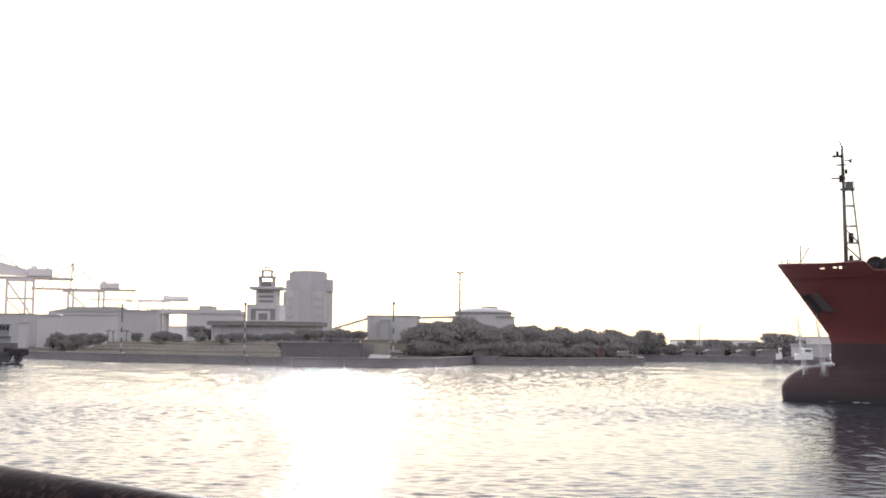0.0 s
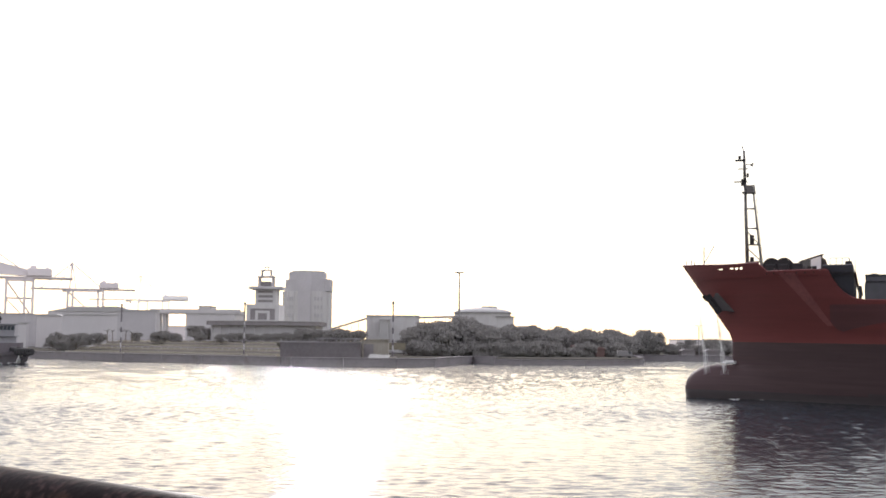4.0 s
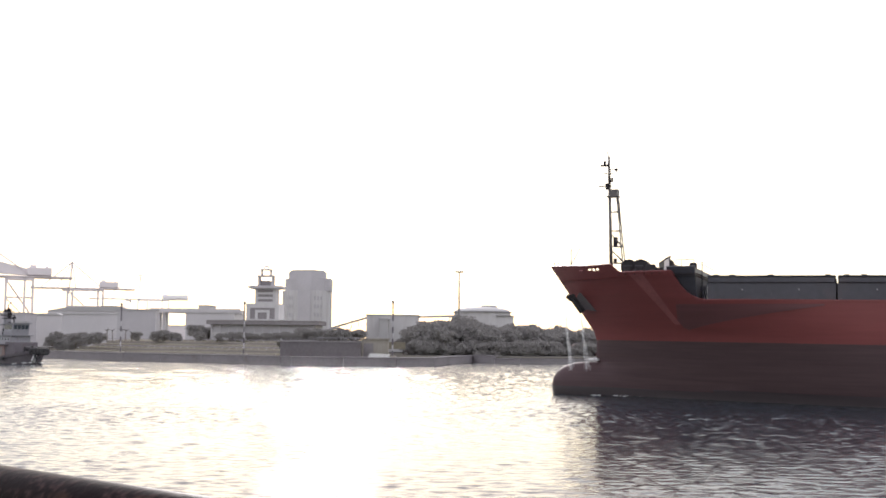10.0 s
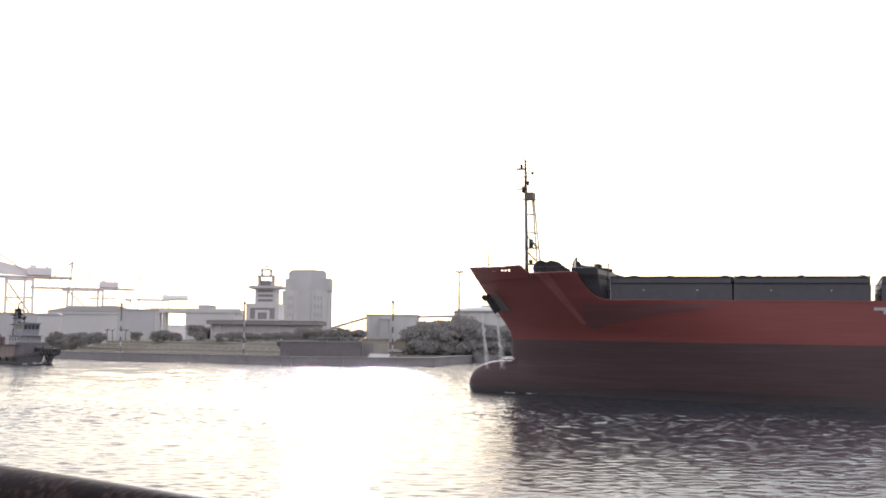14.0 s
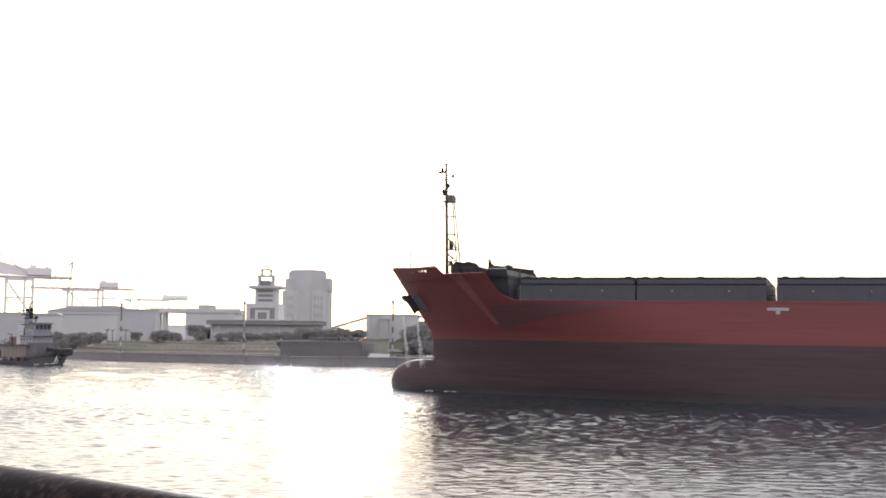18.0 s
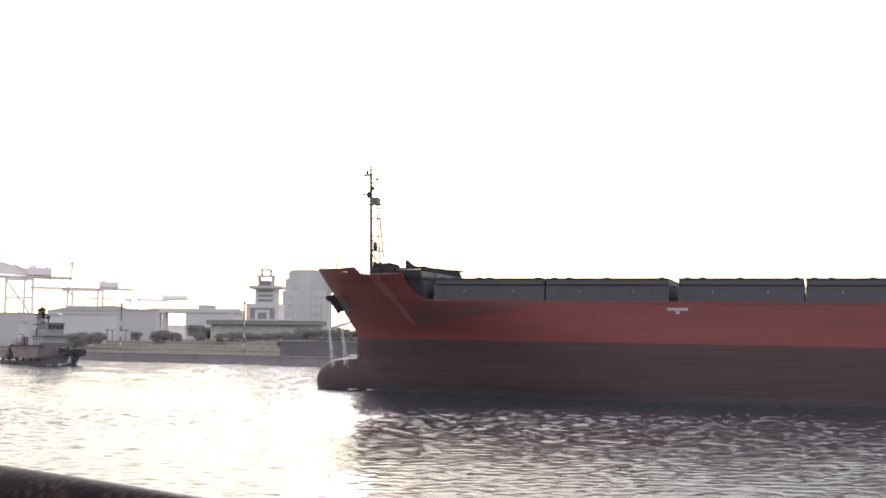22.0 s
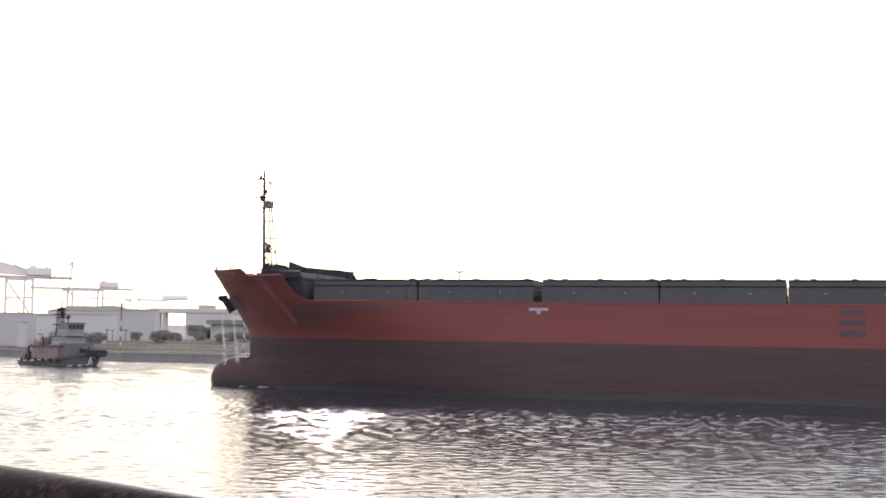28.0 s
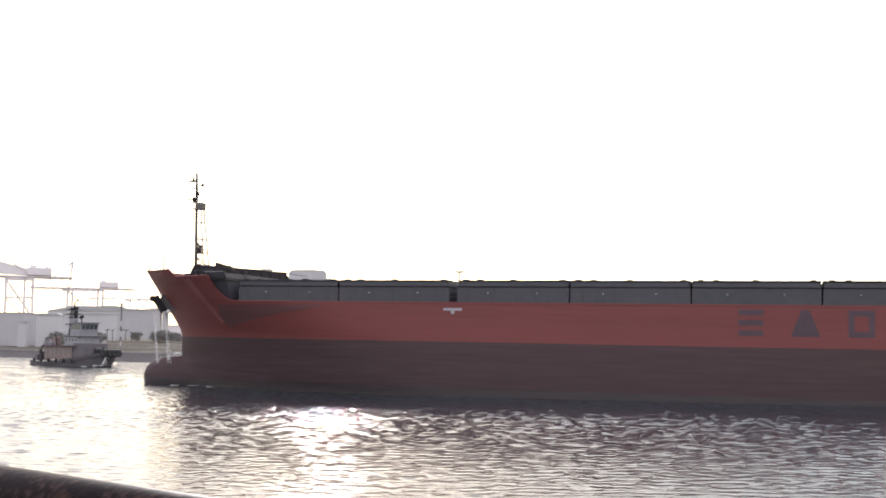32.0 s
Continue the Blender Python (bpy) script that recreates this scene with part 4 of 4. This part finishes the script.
def domed_hall():
    ob = thing("domed_hall", (15.2, 430, 2.2), 0, "pale grey hall with a low domed roof", "hall")
    part("wall_shell", rd((0, 0, 0), (0, 0, 14.9), 10.7, n=24), "plaster", ob)
    part("eave", rd((0, 0, 14.905), (0, 0, 15.2), 11.3, n=24), "grey", ob)
    b = bmesh.new()
    rows = []
    for i in range(6):
        a = math.pi / 2 * i / 5
        rows.append([(10.9 * math.cos(a) * math.cos(t * math.pi / 12), 10.9 * math.cos(a) * math.sin(t * math.pi / 12), 15.2 + 1.9 * math.sin(a)) for t in range(24)])
    grid_mesh(b, rows, close=True)
    bmesh.ops.remove_doubles(b, verts=b.verts[:], dist=0.001)
    part("roof", b, "roof", ob)
    part("lantern", rd((2.5, 0, 16.0), (2.5, 0, 17.6), 3.4, 3.0, 16), "roof", ob)
    part("annex", bx(5, 11.3, -9.5, 4, 0, 13.4), "plaster", ob)
    part("annex_roof", bx(4.6, 11.8, -10.0, 4.4, 13.405, 13.7), "grey", ob)


domed_hall()


def conveyor():
    ob = thing("conveyor_gallery", (-31, 404, 2.2), 0, "raised conveyor gallery on steel trestles", "conveyor")
    pts = [(-9.4, 7.6), (6.0, 12.3), (24, 12.2), (36, 12.6)]
    for (x0, z0), (x1, z1) in zip(pts, pts[1:]):
        part("gallery", prism(bmesh.new(), [(x0, z0), (x1, z1), (x1, z1 + 0.75), (x0, z0 + 0.75)], "y", -1, 1), "roof", ob)
    for x, z in ((-6, 8.6), (-3, 9.5), (1, 10.7), (4.5, 11.7), (24.5, 12.1), (27, 12.2), (29.5, 12.3), (32, 12.4), (34.5, 12.5)):
        part("trestle", rd((x, 0, 0), (x, 0, z), 0.14, n=6), "grey", ob)
        part("brace", rd((x, 0, z * 0.55), (x + 1.8, 0, z), 0.09, n=6), "grey", ob)


conveyor()


def high_mast():
    ob = thing("floodlight_mast", (6.0, 410, 2.2), 0, "tall thin floodlight mast with a lamp ring", "light mast")
    part("pole", rd((0, 0, 0), (0, 0, 29.0), 0.46, 0.28, 10), "grey", ob)
    part("ring", rd((0, 0, 28.9), (0, 0, 29.25), 0.5, n=12), "grey", ob)
    for i in range(6):
        a = math.pi * i / 3
        part("floodlight", bx(1.25 * math.cos(a) - 0.5, 1.25 * math.cos(a) + 0.5, 1.25 * math.sin(a) - 0.3, 1.25 * math.sin(a) + 0.3, 28.9, 29.4, bevel=0.08), "grey", ob)
        part("arm", rd((0, 0, 29.1), (1.2 * math.cos(a), 1.2 * math.sin(a), 29.1), 0.07, n=6), "grey", ob)


high_mast()


def street_lamp(x, y, z0, h):
    ob = thing("street_lamp", (x, y, z0), 0, "thin grey double-armed street lamp", "street lamp", "street lamps")
    part("pole", rd((0, 0, 0), (0, 0, h), 0.2, 0.12, 8), "grey", ob)
    part("arm", rd((-1.1, 0, h + 0.1), (1.1, 0, h + 0.1), 0.07, n=6), "grey", ob)
    part("head", bx(0.5, 1.4, -0.2, 0.2, h + 0.0, h + 0.2), "grey", ob)
    part("head", bx(-1.4, -0.5, -0.2, 0.2, h + 0.0, h + 0.2), "grey", ob)


street_lamp(93.0, 411, 2.0, 10.8)
street_lamp(-63.5, 700, 2.2, 24.0)
street_lamp(-57.5, 720, 2.2, 22.0)


def highway():
    ob = thing("elevated_road", (-135, 622, 2.2), 0, "pale elevated road on concrete piers", "viaduct")
    part("deck", bx(-26, 24, 0, 12, 18.0, 19.8), "sheet", ob)
    part("parapet", bx(-26, 24, -0.3, -0.02, 18.6, 20.6), "sheet", ob)
    for x in (-22, -18.6, -3, 8, 20):
        part("pier", bx(x - 0.9, x + 0.9, 3, 8, 0, 17.99), "sheet", ob)


highway()


raised = part("raised_yard", prism(bmesh.new(), [(-79, 350), (-66, 338), (-48, 324), (-44, 306), (-21.2, 306), (-21.2, 470), (-79, 470)], "z", 1.5, 5.65), "soil")
tagged(raised, "raised dark yard behind the harbour wall", "ground", kind="structure")


def quay_front():
    ob = thing("harbour_wall", (-30, 282, 0.0), 3.0, "dark stained concrete harbour wall with a pale railing", "wall")
    part("wall", bx(-10.2, 9.6, 0.0, 9.0, -1.0, 5.7), "wetwall", ob)
    part("coping", bx(-10.4, 9.8, -0.2, 9.0, 5.705, 5.95), "darkwall", ob)
    for i in range(18):
        x = -9.9 + 1.13 * i
        part("rail_post", bx(x - 0.05, x + 0.05, 0.1, 0.2, 5.955, 6.75), "mark", ob)
    part("rail", bx(-1.5, 9.6, 0.08, 0.22, 6.755, 6.9), "mark", ob)
    low = thing("store_house", (-17.3, 292, 1.9), 0, "low grey concrete store house on the quay", "building")
    part("wall_shell", bx(-3.4, 3.4, 0, 5, 0, 4.6), "concrete", low)
    part("roof", bx(-3.7, 3.7, -0.4, 5.3, 4.605, 4.9), "concrete", low)
    part("dark_door", bx(-2.9, -0.4, -0.06, -0.004, 0.1, 3.6), "darkwall", low)
    boat = thing("white_skiff", (-16.0, 286.5, 2.05), 0, "small white upturned skiff lying on the quay", "boat")
    part("hull", prism(bmesh.new(), [(-2.7, 0.0), (2.5, 0.0), (2.9, 0.75), (-2.2, 0.95)], "y", -0.7, 0.7), "white", boat)


quay_front()


# ---- container cranes ----
def container_crane(x, y, span, legs, boom_z, apex, out, back, house, group="container cranes"):
    ob = thing("container_crane", (x, y, 2.2), -math.degrees(math.atan2(x, y)), "container gantry crane in a colour paled for haze", "crane", group)
    # far cranes drawn thinner and paler, distance haze put into shape and colour
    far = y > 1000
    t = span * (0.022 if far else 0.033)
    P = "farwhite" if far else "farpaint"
    for dx in legs:
        for dy in (0, 16):
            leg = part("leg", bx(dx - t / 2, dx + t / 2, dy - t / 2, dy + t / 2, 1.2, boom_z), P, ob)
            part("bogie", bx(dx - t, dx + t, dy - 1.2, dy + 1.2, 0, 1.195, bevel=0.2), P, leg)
    a, b = legs[0], legs[-1]
    mid = (15 + boom_z) / 2
    for dy in (0, 16):
        part("sill_beam", bx(a, b, dy - t / 2, dy + t / 2, 15, 16.2), P, ob)
        part("portal_beam", bx(a, b, dy - t / 2, dy + t / 2, boom_z - 1.0, boom_z), P, ob)
        part("diagonal", rd((a, dy, boom_z - 1), (b, dy, 16), t * 0.28, n=6), P, ob)
        part("diagonal", rd((a, dy, mid), (legs[1], dy, 16), t * 0.18, n=6), P, ob)
        part("tie_beam", bx(a, b, dy - t * 0.2, dy + t * 0.2, mid, mid + t * 0.4), P, ob)
    for dx in legs[1:]:
        part("side_brace", rd((dx, 0, 16), (dx, 16, boom_z - 1), t * 0.2, n=6), P, ob)
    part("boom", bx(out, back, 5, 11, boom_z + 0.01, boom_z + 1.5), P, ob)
    part("walkway", bx(out, back, 4.0, 4.95, boom_z + 0.7, boom_z + 0.9), P, ob)
    n = 26
    for i in range(n + 1):
        q = out + (back - out) * i / n
        part("walkway_post", bx(q - 0.06, q + 0.06, 4.0, 4.1, boom_z + 0.905, boom_z + 2.2), P, ob)
    part("walkway_rail", bx(out, back, 4.0, 4.12, boom_z + 2.205, boom_z + 2.35), P, ob)
    hs = part("machine_house", bx(house[0], house[1], 4, 12, boom_z + 1.72, boom_z + house[2], bevel=0.3), P, ob)
    part("roof_unit", bx(house[0] + 1.5, house[0] + 5.0, 6, 10, boom_z + house[2] + 0.005, boom_z + house[2] + 1.5, bevel=0.2), P, hs)
    part("vent_stack", bx(house[1] - 3.4, house[1] - 2.0, 6, 8, boom_z + house[2] + 0.005, boom_z + house[2] + 1.0, bevel=0.1), P, hs)
    for dy in (5, 11):
        part("apex_leg", rd((apex[0] - 1.5, dy, boom_z), (apex[0], dy, apex[1]), t * 0.35, n=6), P, ob)
        part("apex_leg", rd((apex[0] + 3.5, dy, boom_z), (apex[0], dy, apex[1]), t * 0.25, n=6), P, ob)
        part("fore_stay", rd((apex[0], dy, apex[1]), (out * 0.75 + apex[0] * 0.25, dy, boom_z + 1.6), t * 0.16, n=6), P, ob)
        part("fore_stay", rd((apex[0], dy, apex[1]), (out * 0.35 + apex[0] * 0.65, dy, boom_z + 1.6), t * 0.14, n=6), P, ob)
        part("back_stay", rd((apex[0], dy, apex[1]), (house[0] + 1, dy, boom_z + 2.6), t * 0.2, n=6), P, ob)
    part("apex_beam", rd((apex[0], 4.6, apex[1]), (apex[0], 11.4, apex[1]), t * 0.4, n=8), P, ob)
    tr = part("trolley", bx(out * 0.45, out * 0.45 + 4, 5.5, 10.5, boom_z - 1.6, boom_z - 0.02), P, ob)
    part("cab", bx(out * 0.45 + 4.2, out * 0.45 + 6.4, 6, 9, boom_z - 3.2, boom_z - 0.4, bevel=0.2), P, tr)
    x0 = legs[1] + t
    for k in range(6):  # zigzag stair on the landside leg
        z0, z1 = 3 + (boom_z - 4) * k / 6, 3 + (boom_z - 4) * (k + 1) / 6
        p, q = (x0, x0 + 2.4) if k % 2 else (x0 + 2.4, x0)
        part("stair_flight", rd((p, -1.2, z0), (q, -1.2, z1), 0.16, n=5), P, ob)
    return ob


first = container_crane(-240, 640, 38, (-7.0, 3.0, 7.5), 37.6, (-32.0, 66.0), -70, 29, (4.0, 17.5, 6.3))
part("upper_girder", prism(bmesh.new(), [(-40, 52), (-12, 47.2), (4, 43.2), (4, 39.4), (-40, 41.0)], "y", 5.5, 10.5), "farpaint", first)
container_crane(-283, 900, 48, (-15.0, -11.2, 8.4, 12.2), 42.3, (-12.2, 64.0), -43, 37, (9.0, 24.0, 6.5))
container_crane(-318, 1250, 60, (-18, -8, 8, 15), 46.0, (-16.0, 74), -70, 36, (8, 36, 6.0))


# ---- trees ----
def tree_mesh(seed, h, spread, n, leaf):
    """Trunk with limbs, and a ragged crown of leaf clumps gathered round the limb ends."""
    rng = random.Random(seed)
    wood = bmesh.new()
    rod(wood, (0, 0, 0), (0.1 * h * rng.uniform(-0.3, 0.3), 0, h * 0.5), 0.035 * h, 0.02 * h, 7)
    tips = []
    for i in range(13):
        a = 2.4 * i + rng.uniform(-0.4, 0.4)
        z0 = h * rng.uniform(0.10, 0.4)
        rr = spread * rng.uniform(0.35, 0.85)
        tip = Vector((rr * math.cos(a), rr * math.sin(a), h * rng.uniform(0.22, 0.86)))
        rod(wood, (0, 0, z0), tip, 0.014 * h, 0.005 * h, 5)
        tips.append(tip)
    tips.append(Vector((rng.uniform(-0.2, 0.2) * spread, 0, h * 0.9)))
    verts, faces = [], []
    for k in range(n):
        c = rng.choice(tips)
        d = Vector((rng.gauss(0, 1), rng.gauss(0, 1), rng.gauss(0, 0.75)))
        p = c + d * spread * 0.20
        p.z = max(h * 0.04, min(h, p.z))
        s = leaf * rng.uniform(0.6, 1.5)
        t = rng.uniform(0, 2 * math.pi)  # hanging blades
        u = Vector((math.cos(t), math.sin(t), rng.gauss(0, 0.3))).normalized()
        v = Vector((rng.gauss(0, 0.2), rng.gauss(0, 0.2), 1)).normalized()
        base = len(verts)
        verts += [p + u * s, p + v * s * 0.7, p - u * s, p - v * s * 0.7]
        faces.append((base, base + 1, base + 2, base + 3))
    me = bpy.data.meshes.new("crown")
    me.from_pydata([tuple(q) for q in verts], [], faces)
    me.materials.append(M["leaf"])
    return wood, me


def make_tree(seed, h, spread, n, leaf, label):
    ob = thing("tree", (0, 0, -50), 0, label, "tree", "shore trees")
    wood, me = tree_mesh(seed, h, spread, n, leaf)
    part("trunk", wood, "bark", ob)
    cr = new("crown", me)
    cr.parent = ob
    return ob


def palm(seed, h):
    rng = random.Random(seed)
    ob = thing("palm_tree", (0, 0, -50), 0, "slim palm with drooping fronds on the lawn", "palm tree", "shore palms")
    part("trunk", rd((0, 0, 0), (0.2, 0, h), 0.16, 0.11, 7), "bark", ob)
    verts, faces = [], []
    for i in range(16):
        a = 6.283 * i / 16 + rng.uniform(-0.1, 0.1)
        up = rng.uniform(0.1, 0.9)
        prev = None
        for k in range(6):
            r = 0.3 * k
            z = h + up * r - 0.17 * r * r
            w = 0.2 * (1 - k / 6.5)
            c = Vector((0.2 + r * math.cos(a), r * math.sin(a), z))
            s = Vector((-math.sin(a), math.cos(a), 0)) * w
            base = len(verts)
            verts += [c - s, c + s]
            if prev is not None:
                faces.append((prev, prev + 1, base + 1, base))
            prev = base
    me = bpy.data.meshes.new("fronds")
    me.from_pydata([tuple(q) for q in verts], [], faces)
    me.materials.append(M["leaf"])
    fr = new("fronds", me)
    fr.parent = ob
    return ob


def plant_trees():
    rng = random.Random(5)
    kinds = [make_tree(1, 10, 4.6, 3600, 0.30, "broad shore tree with its leaf colour paled for haze"), make_tree(2, 7.5, 4.2, 3000, 0.28, "low spreading tree on the shore"),
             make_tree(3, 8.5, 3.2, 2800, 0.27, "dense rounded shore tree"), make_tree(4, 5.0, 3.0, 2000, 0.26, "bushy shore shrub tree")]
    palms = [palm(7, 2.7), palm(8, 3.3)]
    spots = []  # kind, x, y, ground height, size
    # thick grove behind the bay: crown heights follow its rounded outline
    for i in range(40):
        f = (i + 0.5) / 40
        x = -12 + 36 * f
        top = 5.5 + 5.6 * math.sin(math.pi * min(1, f * 1.15 + 0.02)) ** 0.7
        spots.append((rng.choice((0, 0, 2)), x + rng.uniform(-0.7, 0.7), rng.uniform(338, 366), 1.9, (top + rng.uniform(-1.2, 0.3)) / 9.4))
    # belt of trees along the spit
    for i in range(80):
        f = i / 79
        x = 20 + 58 * f + rng.uniform(-1, 1)
        spots.append((rng.choice((1, 2, 2)), x, rng.uniform(350, 372) + 22 * f, 1.9, (9.2 - 1.9 * f + 0.7 * math.sin(x * 0.7) + rng.uniform(-1.0, 0.2)) / 8.2))
    for i in range(90):
        x = rng.uniform(-10, 82)
        spots.append((3, x, 337 + max(0, x - 30) * 0.75 + rng.uniform(0, 10), 1.9, rng.uniform(0.5, 0.95)))
    for i in range(7):
        spots.append((0, 77 + rng.uniform(-3, 3.5), 392 + rng.uniform(-3, 6), 1.9, rng.uniform(0.75, 0.92)))
    # scattered far-shore trees
    for i in range(26):
        x = 84 + 2.3 * i + rng.uniform(-1, 1)
        spots.append((rng.choice((1, 3, 3)), x, 425 + rng.uniform(-6, 14), 1.9, rng.uniform(0.45, 0.8)))
    for i in range(34):
        spots.append((3, 86 + 2.0 * i + rng.uniform(-0.8, 0.8), 432 + rng.uniform(-4, 8), 1.9, rng.uniform(0.55, 0.85)))
    for x, y, s in ((124, 424, 1.15), (128, 426, 1.2), (131, 425, 1.05), (103, 436, 0.9), (109, 441, 0.85)):
        spots.append((1, x, y, 1.9, s))
    # shrubs before the low building
    for x in (-69.7, -64.2, -61, -58.5, -55.5, -53.6, -50.5, -47.9, -45, -42.6, -40):
        spots.append((3, x, 327 + rng.uniform(-1.5, 1.5), 5.55, rng.uniform(0.5, 0.66)))
    for x in (-38.5, -36.5, -34.5, -32.5, -30.5, -28.5, -26.5, -24.5, -23.0):
        spots.append((3, x, 314 + rng.uniform(-2, 2), 5.6, rng.uniform(0.6, 0.82)))
    # belt of trees before the sheds
    for i in range(10):
        x = -136 + 1.6 * i + rng.uniform(-0.6, 0.6)
        spots.append((rng.choice((2, 3)), x, 392 - 0.55 * (x + 135) + rng.uniform(-4, 4), 2.0, rng.uniform(0.55, 0.8)))
    # bushes on the terraced bank
    for x, y, s in ((-115, 353, 0.66), (-112, 352, 0.7), (-107.5, 346, 0.65), (-104.5, 345, 0.72), (-92, 341, 0.55), (-87.3, 345, 0.65), (-84.4, 345, 0.66), (-82.2, 345, 0.55), (-80.5, 345, 0.5)):
        spots.append((3, x, y, 4.3 if x < -100 else 5.35, s))
    for x, y, s in ((-75.6, 346, 0.62), (-73.6, 346, 0.60), (-71.5, 347, 0.5)):
        spots.append((1, x, y, 5.75, s))
    sx, sy = [p[0] for p in SHORE], [p[1] for p in SHORE]
    for k, x, y, z, s in spots:
        if z < 3:
            y = max(y, float(np.interp(x, sx, sy)) + 6, float(np.interp(x + 3, sx, sy)) + 4, float(np.interp(x - 3, sx, sy)) + 4)
        c = copy_thing(kinds[k], Matrix.Identity(4))
        c.matrix_basis = pose(x, y, z - 0.1, 0, 0, rng.uniform(0, 360)) @ Matrix.Diagonal((s, s, s * rng.uniform(0.92, 1.06), 1))
    for x, y in ((-98.2, 338), (-96.3, 339), (-94.5, 338), (-93.0, 339.5), (-100.5, 340), (-72.5, 338)):
        copy_thing(rng.choice(palms), pose(x, y, 5.0, 0, 0, rng.uniform(0, 360)))
    for o in kinds + palms:
        for c in o.children:
            bpy.data.objects.remove(c)
        bpy.data.objects.remove(o)


plant_trees()


# ---- far right shore ----
def work_boat(x, y, turn, L, label):
    ob = thing("moored_work_boat", (x, y, 0), turn, label, "boat", "moored boats")
    w = L * 0.14
    part("hull", prism(bmesh.new(), [(-L / 2, -0.6), (L / 2 - 1, -0.6), (L / 2, 1.7), (-L / 2, 1.3)], "y", -w, w), "tughull", ob)
    part("cabin", bx(-L * 0.3, L * 0.12, -w * 0.7, w * 0.7, 1.35, 3.4, bevel=0.1), "white", ob)
    part("wheelhouse", bx(-L * 0.1, L * 0.1, -w * 0.6, w * 0.6, 3.41, 5.2, bevel=0.1), "white", ob)
    part("window", bx(-L * 0.08, L * 0.08, -w * 0.6 - 0.05, -w * 0.6 - 0.004, 4.1, 4.8), "glass", ob)
    part("mast", rd((-L * 0.05, 0, 5.2), (-L * 0.05, 0, 7.6), 0.08, n=6), "mast", ob)


work_boat(113.4, 381.5, 4, 4.5, "small pale moored launch")
work_boat(122, 380, 2, 13.0, "dark moored work boat with white cabin")
work_boat(134, 379.5, 0, 14.0, "grey-blue moored work boat")
block("quay_hall", 124, 146, 392, 12, 1.9, 6.2, "tile", "low blue-grey quay hall", "warehouse")
for x0, x1, y, h, m, lab in ((29, 37.5, 356, 2.6, "tile", "low grey sheds under the trees"), (40.5, 45.5, 353, 3.2, "rust", "small hut with a faded red roof"), (48.5, 51, 356, 2.4, "rust", "small hut with a faded red roof"),
                             (88, 93, 417, 1.8, "darkwall", "low grey quay hut"), (96, 103, 415, 1.7, "darkwall", "low dark stack of harbour gear"), (105, 109, 402, 1.9, "darkwall", "low dark stack of harbour gear"),
                             (111, 117, 398, 2.2, "darkwall", "low grey quay hut")):
    block("quay_hut", x0, x1, y, 4, 1.9, 1.9 + h, m, lab, "hut", pitched=0.7)
van = thing("parked_van", (54.5, 340, 1.95), 0, "small grey van parked on the mole", "van")
part("body", bx(-2.1, 1.2, -0.9, 0.9, 0.45, 2.1, bevel=0.15), "grey", van)
part("cab", prism(bmesh.new(), [(1.205, 0.45), (2.4, 0.45), (2.4, 1.2), (1.9, 2.0), (1.205, 2.0)], "y", -0.88, 0.88), "grey", van)
part("window", bx(1.3, 1.95, -0.91, -0.884, 1.3, 1.8), "glass", van)
for x in (-1.3, 1.6):
    for y in (-0.8, 0.8):
        part("wheel", rd((x, y - 0.1, 0.33), (x, y + 0.1, 0.33), 0.33, n=14), "rubber", van)
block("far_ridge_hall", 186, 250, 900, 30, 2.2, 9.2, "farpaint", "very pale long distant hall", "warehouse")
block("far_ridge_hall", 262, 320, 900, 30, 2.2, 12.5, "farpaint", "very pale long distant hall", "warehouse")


# ---- ways of the moving things ----
SHIP_WAY = [(0, 44.60, 130.50, 21.24), (4, 34.29, 134.25, 20.70), (8, 24.06, 137.90, 20.16), (12, 13.89, 141.43, 19.60), (16, 3.78, 144.85, 19.05),
            (20, -6.26, 148.13, 18.48), (24, -16.25, 151.27, 17.92), (28, -26.19, 154.27, 17.35), (32, -36.08, 157.10, 16.77)]
TUG_WAY = [(0, -40.96), (3, -38.93), (6, -35.6), (10, -30.8), (14, -25.8), (17, -21.7), (20, -17.4), (23, -13.1), (25, -10.2), (28, -5.7), (30, -2.7), (32, 0.1)]


def motions():
    walk(ship, [(t, pose(x, y, 0, 0, -0.5, 180 - a)) for t, x, y, a in SHIP_WAY])
    walk(tug, [(t, pose(-72.7 + 0.74 * s, 246 - 0.67 * s, 0, 0, 0, -42.1)) for t, s in TUG_WAY])
    # the ripples drift slowly with the breeze
    walk(water, [(0, pose(0, 0, 0)), (32, pose(-7.0, -9.0, 0))])


motions()
